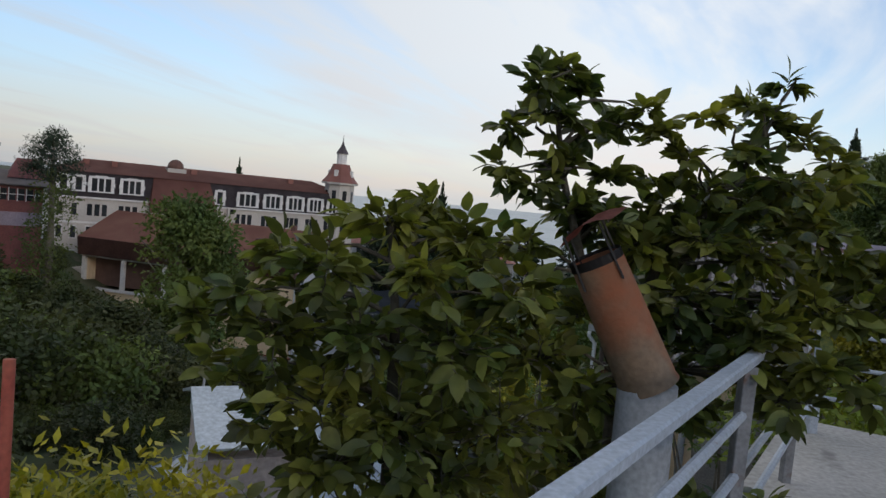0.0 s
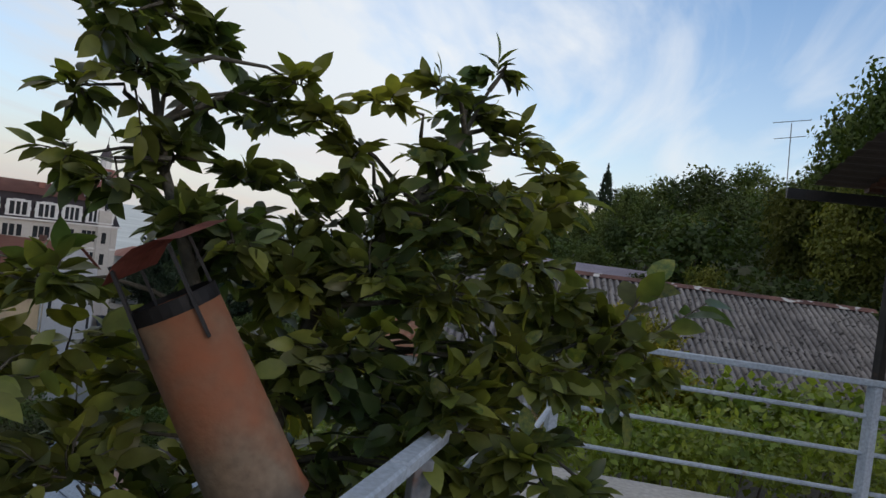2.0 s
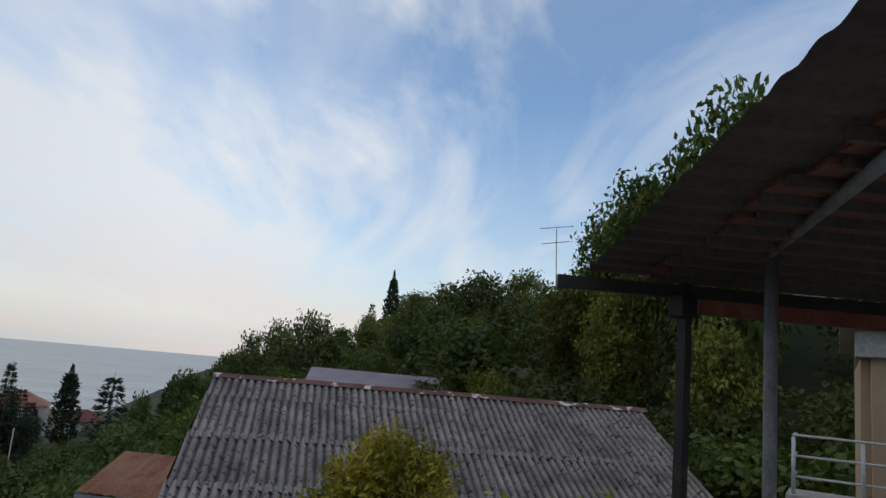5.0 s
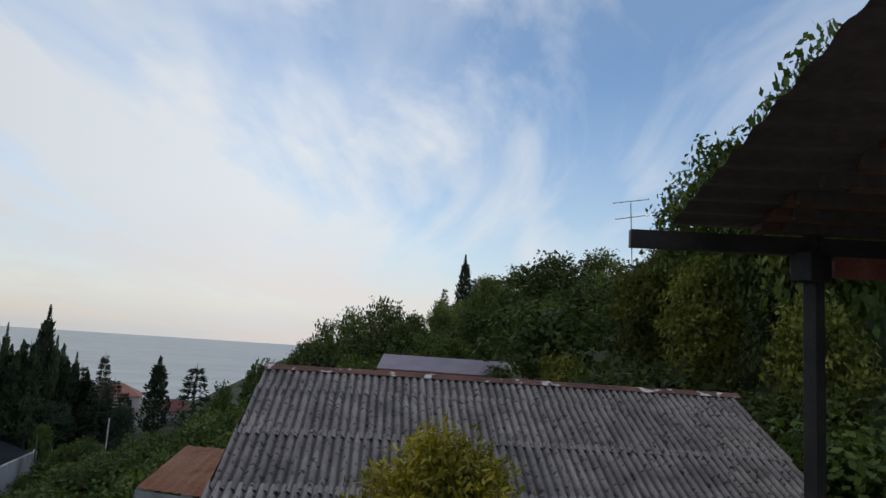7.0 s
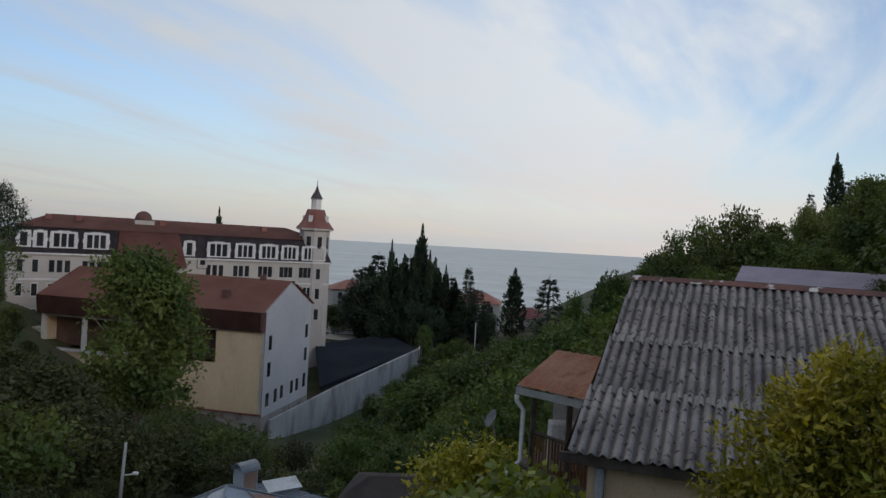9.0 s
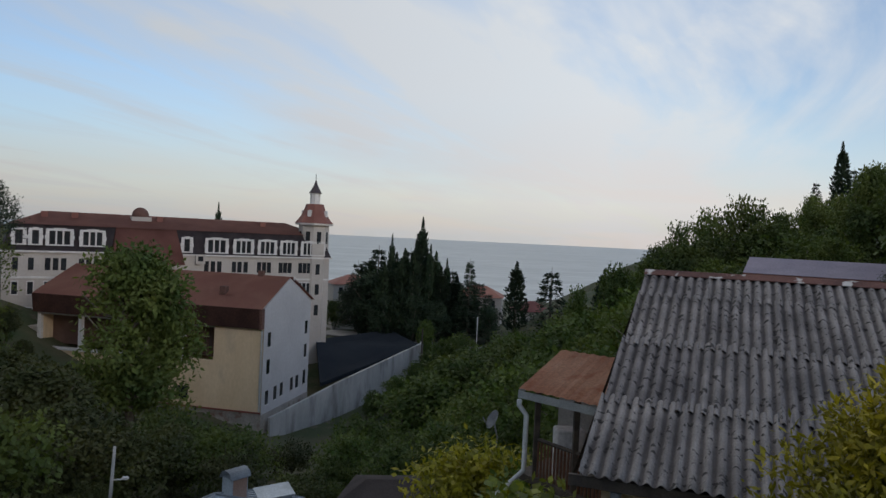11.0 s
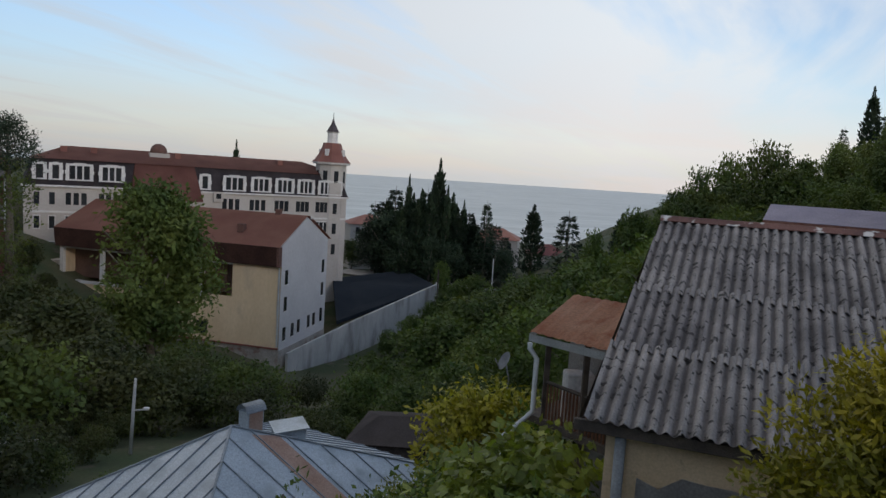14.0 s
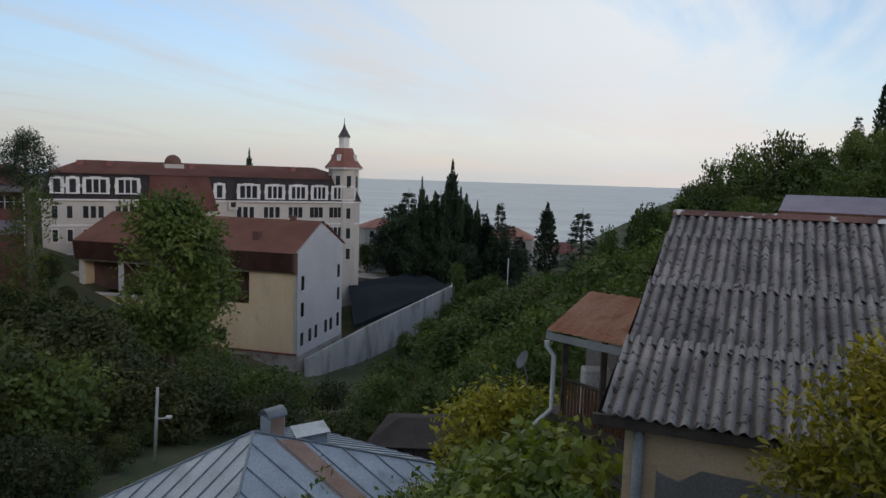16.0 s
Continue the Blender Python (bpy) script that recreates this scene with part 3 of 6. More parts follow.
def near_house():
    end = RL + r2 * RIDGE
    # ridge cap: a shallow angle of rusted sheet in lengths
    n = 6
    for i in range(n):
        bm = bmesh.new()
        a = RL + r2 * (RIDGE * i / n - .02)
        b = RL + r2 * (RIDGE * (i + 1) / n + .03)
        lift = .075 + .006 * (i % 2)
        up_ = Vector((0, 0, lift))
        side = d2 * .17 + Vector((0, 0, -.07))
        back = -d2 * .17 + Vector((0, 0, -.07))
        prof = [(a + side + up_, b + side + up_), (a + d2 * .04 + up_ + Vector((0, 0, .01)), b + d2 * .04 + up_ + Vector((0, 0, .01))), (a - d2 * .04 + up_ + Vector((0, 0, .01)), b - d2 * .04 + up_ + Vector((0, 0, .01))), (a + back + up_, b + back + up_)]
        for p, q in zip(prof, prof[1:]):
            bm.faces.new([bm.verts.new(v) for v in (p[0], p[1], q[1], q[0])])
        bmesh.ops.remove_doubles(bm, verts=bm.verts, dist=.001)
        bmesh.ops.solidify(bm, geom=bm.faces[:], thickness=.012)
        part("ridge_cap", bm, M["ridge_cap"], house, "rusted and flaking ridge capping")
    # walls: x along the ridge, y to the back
    fr = frame_at(RL, (r2.x, r2.y), 0)
    zb = -7.0
    ey, ez = -4.62, -1.08
    t = .3
    walls = {
        "front_wall": [(-.07, ey, zb), (RIDGE - .4, ey + t, ez)],
        "back_wall": [(-.07, -ey - t, zb), (RIDGE - .4, -ey, ez)],
    }
    for k, (p, q) in walls.items():
        ob = boxpart(k, *p, *q, M["plaster_tan"], house, "tan plaster wall" if k == "front_wall" else "")
        ob.matrix_basis = fr
    for x0 in (-.07, RIDGE - .4 - t):
        bm = bmesh.new()
        prof = [(ey + t, zb), (-ey - t, zb), (-ey - t, ez), (0, .90), (ey + t, ez)]
        A = [bm.verts.new((x0, y, z)) for y, z in prof]
        B = [bm.verts.new((x0 + t, y, z)) for y, z in prof]
        bm.faces.new(A)
        bm.faces.new(B[::-1])
        for i in range(5):
            bm.faces.new((A[i], B[i], B[(i + 1) % 5], A[(i + 1) % 5]))
        bmesh.ops.recalc_face_normals(bm, faces=bm.faces)
        ob = part("gable_wall", bm, M["plaster_tan"], house)
        ob.matrix_basis = fr
    # grey cement repair, uneven upper edge
    bm = bmesh.new()
    rnd = random.Random(3)
    xs = [.30 + .24 * i for i in range(34)]
    tops = [-1.30 - .16 * math.sin(i * .55) - .03 * i * (i < 9) + rnd.uniform(-.05, .05) - .28 * (i < 2) for i in range(34)]
    tp = [bm.verts.new((x, ey - .012, z)) for x, z in zip(xs, tops)]
    lo = [bm.verts.new((x, ey - .012, -4.6)) for x in xs]
    for i in range(33):
        bm.faces.new((tp[i], lo[i], lo[i + 1], tp[i + 1]))
    bmesh.ops.solidify(bm, geom=bm.faces[:], thickness=.010)
    ob = part("cement_patch", bm, M["plaster_grey"], house, "grey cement repair on the wall")
    ob.matrix_basis = fr
    # fascia boards and gutter under the eave
    bm = bmesh.new()
    box(bm, -.42, -4.80, -1.13, 2.3, -4.74, -1.00, .006)
    ob = part("fascia_board", bm, M["dark_wood"], house, "dark weathered eave board")
    ob.matrix_basis = fr
    bm = bmesh.new()
    box(bm, 2.25, -4.815, -1.16, RIDGE, -4.755, -1.02, .006)
    ob = part("fascia_board", bm, M["dark_wood"], house)
    ob.matrix_basis = fr
    for i in range(9):
        bm = bmesh.new()
        box(bm, .2 + i * 1.15, -4.74, -1.10, .28 + i * 1.15, -4.5, -1.02)
        ob = part("rafter_tail", bm, M["dark_wood"], house)
        ob.matrix_basis = fr
    ob = boxpart("soffit", -.3, -4.74, -1.06, RIDGE, -4.02, -1.035, M["dark_wood"], house)
    ob.matrix_basis = fr
    ob = tubepart("drainpipe", [(.10, ey - .09, -1.12), (.10, ey - .09, -5.2)], .062, M["grey_pipe"], house, "dark grey drainpipe", 12)
    ob.matrix_basis = fr
    # verge board on the left rake
    bm = bmesh.new()
    a, b = RL + Vector((0, 0, -.06)), RL + slope + Vector((0, 0, -.06))
    off = -r2 * .03
    q = [a + off, b + off, b + off + Vector((0, 0, -.12)), a + off + Vector((0, 0, -.12))]
    bm.faces.new([bm.verts.new(v) for v in q])
    bmesh.ops.solidify(bm, geom=bm.faces[:], thickness=.03)
    part("verge_board", bm, M["dark_wood"], house)


near_house()


# ---------------------------------------------------------------- the porch with the rusty roof behind it
def porch():
    e = empty("porch", None, "timber porch with a flat orange-rusted sheet roof", "porch")
    L, T = Vector((2.83, 14.95, -1.57)), Vector((3.99, 16.26, -.92))
    w = Vector((1.24, -1.79, .1)).normalized() * 3.6
    bm = bmesh.new()
    n = 26
    rows = []
    for j in range(2):
        o = L if j == 0 else T
        rows.append([bm.verts.new(o + w * (i / n) + Vector((0, 0, .022 * (i % 2)))) for i in range(n + 1)])
    for i in range(n):
        bm.faces.new((rows[0][i], rows[0][i + 1], rows[1][i + 1], rows[1][i]))
    bmesh.ops.solidify(bm, geom=bm.faces[:], thickness=.012)
    part("roof", bm, M["rust_roof"], e, "orange rusted ribbed sheet")
    dn = Vector((0, 0, -.03))
    for a, b in ((L, L + w), (L, T)):
        bm = bmesh.new()
        q = [a + dn, b + dn, b + dn - Vector((0, 0, .16)), a + dn - Vector((0, 0, .16))]
        bm.faces.new([bm.verts.new(v) for v in q])
        bmesh.ops.solidify(bm, geom=bm.faces[:], thickness=.05)
        part("fascia", bm, M["white_pipe"], e, "pale painted fascia")
    into = (T - L).normalized() * .25
    for k in (.12, .42, .72):
        p = L + w * k + into
        bm = bmesh.new()
        box(bm, p.x - .055, p.y - .055, -6.2, p.x + .055, p.y + .055, p.z - .02)
        part("post", bm, M["dark_wood"], e)
    fl = -3.35
    for k in range(22):
        p = L + w * (.14 + k * .026) + into
        bm = bmesh.new()
        box(bm, p.x - .02, p.y - .02, fl, p.x + .02, p.y + .02, fl + .75)
        part("baluster", bm, M["frame_brown"], e)
    a, b = L + w * .12 + into, L + w * .72 + into
    bm = bmesh.new()
    tube(bm, [(a.x, a.y, fl + .78), (b.x, b.y, fl + .78)], .04, 6)
    part("handrail", bm, M["dark_wood"], e)
    q = [Vector((p.x, p.y, fl)) for p in (L + into * .5, L + w + into * .5, T + w, T)]
    slabpart("porch_floor", q, .15, M["dark_wood"], e)
    bm = bmesh.new()
    q = [T - Vector((0, 0, .1)), T + w - Vector((0, 0, .1)), T + w - Vector((0, 0, 5)), T - Vector((0, 0, 5))]
    bm.faces.new([bm.verts.new(v) for v in q])
    bmesh.ops.solidify(bm, geom=bm.faces[:], thickness=.2)
    part("back_wall", bm, M["plaster_grey"], e)
    c = L + w * .30 + into + Vector((.3, .45, 0))
    bm = bmesh.new()
    box(bm, c.x - .3, c.y - .22, fl, c.x + .3, c.y + .22, fl + 1.05, .03)
    tagged(part("storage_box", bm, M["white_trim"]), "pale boxy appliance standing on the porch floor", "appliance")
    g = L + w * .03 + Vector((-.05, -.05, -.2))
    d = Vector((.35, -.3, 0))
    tagged(tubepart("rain_pipe", [g, g + Vector((0, 0, -.12)), g + d * .4 + Vector((0, 0, -.30)), g + d * .4 + Vector((0, 0, -1.45)), g + d * .4 + Vector((-.62, -.40, -1.85)), g + d * .4 + Vector((-.62, -.40, -4.2))], .055, M["white_pipe"], sides=10), "pale grey rain pipe bending down from the porch roof", "drainpipe")


porch()


# ---------------------------------------------------------------- terrace with rail, flue and canopy
TU = Vector((.5785, .8157, 0))          # along the long rail
TR = Vector((.883, -.469, 0))         # along the short rail
RC = Vector((.672, .429, 1.0))        # the rail's corner
FLOOR = .10


def bar(bm, a, b, wide, high):
    """A square bar from a to b, lying level or sloping."""
    a, b = Vector(a), Vector(b)
    d = (b - a).normalized()
    s = d.cross(Vector((0, 0, 1))).normalized() * wide / 2
    u = s.cross(d).normalized() * high / 2
    vs = [bm.verts.new(p + x * s + y * u) for p in (a, b) for x, y in ((-1, -1), (1, -1), (1, 1), (-1, 1))]
    for f in ((0, 1, 2, 3), (7, 6, 5, 4), (0, 4, 5, 1), (1, 5, 6, 2), (2, 6, 7, 3), (3, 7, 4, 0)):
        bm.faces.new([vs[i] for i in f])
    bmesh.ops.recalc_face_normals(bm, faces=bm.faces)


def terrace():
    # the slab reaches a little past the rails
    out1 = Vector((-TU.y, TU.x, 0)) * .14
    out2 = Vector((-TR.y, TR.x, 0)) * .30
    q = [Vector((p.x, p.y, FLOOR)) for p in (RC - TU * 9 + out1, RC + out1 + out2, RC + TR * 7.5 + out2, RC + TR * 7.5 - TU * 9)]
    tagged(slabpart("terrace_floor", q, .22, M["concrete"]), "bare pale concrete terrace floor", "floor", kind="structure")
    # the wall that carries it
    bm = bmesh.new()
    qq = [p - Vector((0, 0, .22)) for p in q]
    c = sum(qq, Vector()) / 4
    ins = [p.lerp(c, .05) for p in qq]
    T = [bm.verts.new(p) for p in ins]
    B = [bm.verts.new((p.x, p.y, -6)) for p in ins]
    for i in range(4):
        bm.faces.new((T[i], B[i], B[(i + 1) % 4], T[(i + 1) % 4]))
    bmesh.ops.recalc_face_normals(bm, faces=bm.faces)
    tagged(part("terrace_wall", bm, M["plaster_grey"]), "grey rendered wall under the terrace", "wall", kind="structure")
    rail = empty("terrace_railing", None, "grey-blue painted steel tube railing round the terrace", "railing")
    A = RC - TU * 5.6
    joint = RC - TU * 2.95
    for a, b in ((A, joint - TU * .004), (joint + TU * .004, RC)):
        bm = bmesh.new()
        bar(bm, a - Vector((0, 0, .018)), b - Vector((0, 0, .018)), .050, .036)
        bmesh.ops.bevel(bm, geom=bm.edges[:], offset=.006, segments=1, affect="EDGES")
        part("top_rail", bm, M["rail_paint"], rail, "grey-blue painted square tube")
    E = RC + TR * 4.4
    bm = bmesh.new()
    bar(bm, RC - Vector((0, 0, .018)) + TR * .027, E - Vector((0, 0, .018)), .046, .036)
    bmesh.ops.bevel(bm, geom=bm.edges[:], offset=.005, segments=1, affect="EDGES")
    part("top_rail", bm, M["rail_paint"], rail)
    for z in (.79, .575, .35):
        bm = bmesh.new()
        tube(bm, [A + Vector((0, 0, z - 1)), RC + Vector((0, 0, z - 1))], .017, 8)
        part("cross_bar", bm, M["rail_paint"], rail)
        bm = bmesh.new()
        tube(bm, [RC + Vector((0, 0, z - 1)), E + Vector((0, 0, z - 1))], .014, 8)
        part("cross_bar", bm, M["rail_paint"], rail)
    for p in (RC - TU * 5.5, joint + TU * .18, RC - TU * 1.2):
        bm = bmesh.new()
        box(bm, p.x - .024, p.y - .024, FLOOR - .02, p.x + .024, p.y + .024, .962, .003)
        part("post", bm, M["rail_dark"], rail, "dull steel post")
    for p in (RC, RC + TR * 1.785, RC + TR * 3.3, E):
        bm = bmesh.new()
        box(bm, p.x - .03, p.y - .03, FLOOR - .02, p.x + .03, p.y + .03, .962, .004)
        part("post", bm, M["rail_paint"], rail)


terrace()


def flue():
    e = empty("flue_pipe", None, "leaning grey cement flue with rusted steel top and cap", "chimney pipe")
    c0, c1 = Vector((-1.300, -1.908, .890)), Vector((-1.505, -1.899, 1.264))
    ax = (c1 - c0).normalized()
    r = .098
    tubepart("lower_pipe", [c0 - Vector((-.01, .01, 0)) + Vector((.02, -.01, -3.6)), c0 + Vector((.0, 0, .0))], [r * .99, r * .99], M["pipe_grey"], e, "grey cement pipe", 28)
    bm = bmesh.new()
    ring = []
    u = ax.cross(Vector((0, 0, 1))).normalized()
    w = ax.cross(u)
    for k, (s, rad) in enumerate(((-.01, 1.05), (.0, 1.03), (.012, 1.0), (.45, .89), (.45, .83), (.30, .83))):
        p = c0 + ax * s
        ring.append([bm.verts.new(p + (u * math.cos(a) + w * math.sin(a)) * r * rad) for a in [6.2832 * i / 28 for i in range(28)]])
    for a, b in zip(ring, ring[1:]):
        for i in range(28):
            bm.faces.new((a[i], a[(i + 1) % 28], b[(i + 1) % 28], b[i]))
    part("rusted_sleeve", bm, M["pipe_rust"], e, "orange rusted steel sleeve", True)
    # an added black disc in the sleeve stands in for the flue's dark depth
    bm = bmesh.new()
    inside = [bm.verts.new(c0 + ax * .31 + (u * math.cos(a) + w * math.sin(a)) * r * .82) for a in [6.2832 * i / 20 for i in range(20)]]
    bm.faces.new(inside)
    part("soot_plug", bm, M["iron"], e)
    # dark band at the mouth, three straps, bent sheet cap
    bm = bmesh.new()
    rr = [[bm.verts.new(c0 + ax * s + (u * math.cos(a) + w * math.sin(a)) * r * .9) for a in [6.2832 * i / 28 for i in range(28)]] for s in (.432, .462)]
    for i in range(28):
        bm.faces.new((rr[0][i], rr[0][(i + 1) % 28], rr[1][(i + 1) % 28], rr[1][i]))
    bmesh.ops.solidify(bm, geom=bm.faces[:], thickness=.004)
    part("rim", bm, M["iron"], e, "sooty black rim")
    for k in range(4):
        a = .5 + k * 1.571
        p = c0 + ax * .37 + (u * math.cos(a) + w * math.sin(a)) * r * .92
        q = c0 + ax * .56 + (u * math.cos(a) + w * math.sin(a)) * r * .86
        bm = bmesh.new()
        bar(bm, p, q, .018, .006)
        part("strap", bm, M["iron"], e)
    cc = c0 + ax * .565
    f = Vector((.62, .78, 0))
    s = Vector((.78, -.62, 0))
    up_ = ax
    f = (f - ax * f.dot(ax)).normalized()
    s = ax.cross(f)
    bm = bmesh.new()
    prof = [(-.16, .000), (-.08, .012), (0, .012), (.08, -.004), (.15, -.035)]
    A = [bm.verts.new(cc + s * (x * .66 - .030) + f * .085 + up_ * z) for x, z in prof]
    B = [bm.verts.new(cc + s * (x * .66 - .030) - f * .085 + up_ * z) for x, z in prof]
    for i in range(4):
        bm.faces.new((A[i], A[i + 1], B[i + 1], B[i]))
    bmesh.ops.solidify(bm, geom=bm.faces[:], thickness=.004)
    part("rain_cap", bm, M["cap_rust"], e, "bent dark red rusted sheet cap")


flue()


def canopy():
    e = empty("canopy", None, "dark sheet canopy with red-brown battens on steel posts", "canopy")
    A, B = Vector((3.47, 1.415, 2.36)), Vector((1.46, -1.456, 2.62))
    wd = Vector((.82, -.57, 0)).normalized()
    w = wd * 5.0
    nrm = (B - A).cross(w).normalized()
    if nrm.z < 0:
        nrm = -nrm
    n = 96
    bm = bmesh.new()
    rows = []
    for i in range(n + 1):
        p = A.lerp(B, i / n) + nrm * (.010 * math.cos(i * math.pi / 3))
        rows.append((bm.verts.new(p), bm.verts.new(p + w)))
    for (a, b), (c, d) in zip(rows, rows[1:]):
        bm.faces.new((a, b, d, c))
    bmesh.ops.solidify(bm, geom=bm.faces[:], thickness=.006)
    part("roof_sheet", bm, M["canopy_top"], e, "dull dark corrugated sheet")
    rnd_ = random.Random(8)
    L = (B - A).length
    s_ = .18
    while s_ < L - .1:
        p = A.lerp(B, s_ / L) - nrm * .035
        bm = bmesh.new()
        bar(bm, p + wd * (.42 + rnd_.uniform(-.08, .10)), p + w, .15, .030)
        part("board", bm, M["canopy_under"], e, "red-brown board")
        bm = bmesh.new()
        p2 = A.lerp(B, (s_ + .10) / L) - nrm * .055
        bar(bm, p2 + wd * (.38 + rnd_.uniform(-.06, .10)), p2 + w, .035, .05)
        part("batten", bm, M["canopy_top"], e, "dark batten")
        s_ += .235
    end = Vector((3.16, 1.37, 2.25))
    bm = bmesh.new()
    bar(bm, end, end + wd * 5.2, .06, .085)
    part("front_beam", bm, M["iron"], e, "black steel beam")
    bm = bmesh.new()
    bar(bm, end + wd * .95 - Vector((0, 0, .09)), end + wd * 5.2 - Vector((0, 0, .09)), .05, .10)
    part("lower_beam", bm, M["cap_rust"], e, "rusty red beam")
    px_, py_ = 3.87, .876
    bm = bmesh.new()
    box(bm, px_ - .035, py_ - .035, -4.5, px_ + .035, py_ + .035, 2.31, .004)
    part("post", bm, M["iron"], e, "black square post")
    bm = bmesh.new()
    box(bm, px_ - .10, py_ - .055, 2.08, px_ + .06, py_ + .055, 2.22, .004)
    part("bracket", bm, M["iron"], e)
    q = Vector((3.62, .13, 0))
    tubepart("post", [(q.x, q.y, FLOOR), (q.x, q.y, 2.39)], .036, M["rail_dark"], e, "grey round post", 12)
    tubepart("rafter", [(q.x + .03, q.y + .06, 2.40), (2.10, -1.30, 2.47)], .032, M["rail_dark"], e, "grey tube rafter", 10)


canopy()


def side_house():
    """The cream house at the terrace's far end, with its balcony."""
    e = empty("side_house", None, "cream rendered house with brown window frames and a small balcony", "house")
    P = Vector((8.18, 1.60, 0))
    a = Vector((.43, -.90, 0))
    fr = frame_at(P, (a.x, a.y), 0)

    def add(name, x0, y0, z0, x1, y1, z1, mat, label="", bevel=.004):
        ob = boxpart(name, x0, y0, z0, x1, y1, z1, M[mat], e, label, bevel)
        ob.matrix_basis = fr
        return ob
    add("corner_pillar", 0, 0, .5, .2, .22, 2.15, "tan_wall", "cream pillar")
    add("front_wall", .82, 0, .5, 6, .25, 2.3, "tan_wall", "cream wall")
    add("parapet", .2, .02, .5, .82, .22, .85, "tan_wall")
    add("base_wall", -.85, 0, -5, 6, .25, .5, "tan_wall")
    add("lintel", -.15, -.08, 2.15, 6, .3, 2.45, "concrete", "concrete lintel")
    add("back_wall", -.1, 3.5, -5, 6, 3.7, 2.4, "tan_wall")
    add("side_wall", -.1, .22, -5, .1, 3.5, 2.15, "tan_wall")
    add("flat_roof", -.3, -.2, 2.45, 6.2, 4, 2.6, "concrete")
    win = add("window", .22, .10, .85, .80, .125, 2.15, "glass", "dark window")
    for x in (.22, .48, .75):
        ob = boxpart("window_frame", x, .06, .85, x + .05, .13, 2.15, M["frame_brown"], win, "brown wooden frame")
        ob.matrix_basis = Matrix()
    ob = boxpart("window_frame", .22, .06, 1.60, .80, .13, 1.65, M["frame_brown"], win)
    ob = boxpart("window_frame", .22, .06, .85, .80, .13, .90, M["frame_brown"], win)
    add("balcony_slab", -.80, -.62, .52, 1.6, 0, .66, "concrete", "pale concrete balcony slab")
    rl = empty("balcony_railing", None, "white painted balcony railing of steel tubes", "railing")
    rl.matrix_basis = fr
    for x in (-.73, -.1, .55, 1.2, 1.6):
        tubepart("post", [(x, -.55, .64), (x, -.55, 1.24)], .02, M["white_pipe"], rl, sides=8)
    for z in (1.26, 1.05, .84):
        tubepart("bar", [(-.73, -.55, z), (1.6, -.55, z)], .014, M["white_pipe"], rl, sides=6)
        tubepart("bar", [(-.73, -.55, z), (-.73, 0, z)], .014, M["white_pipe"], rl, sides=6)


side_house()


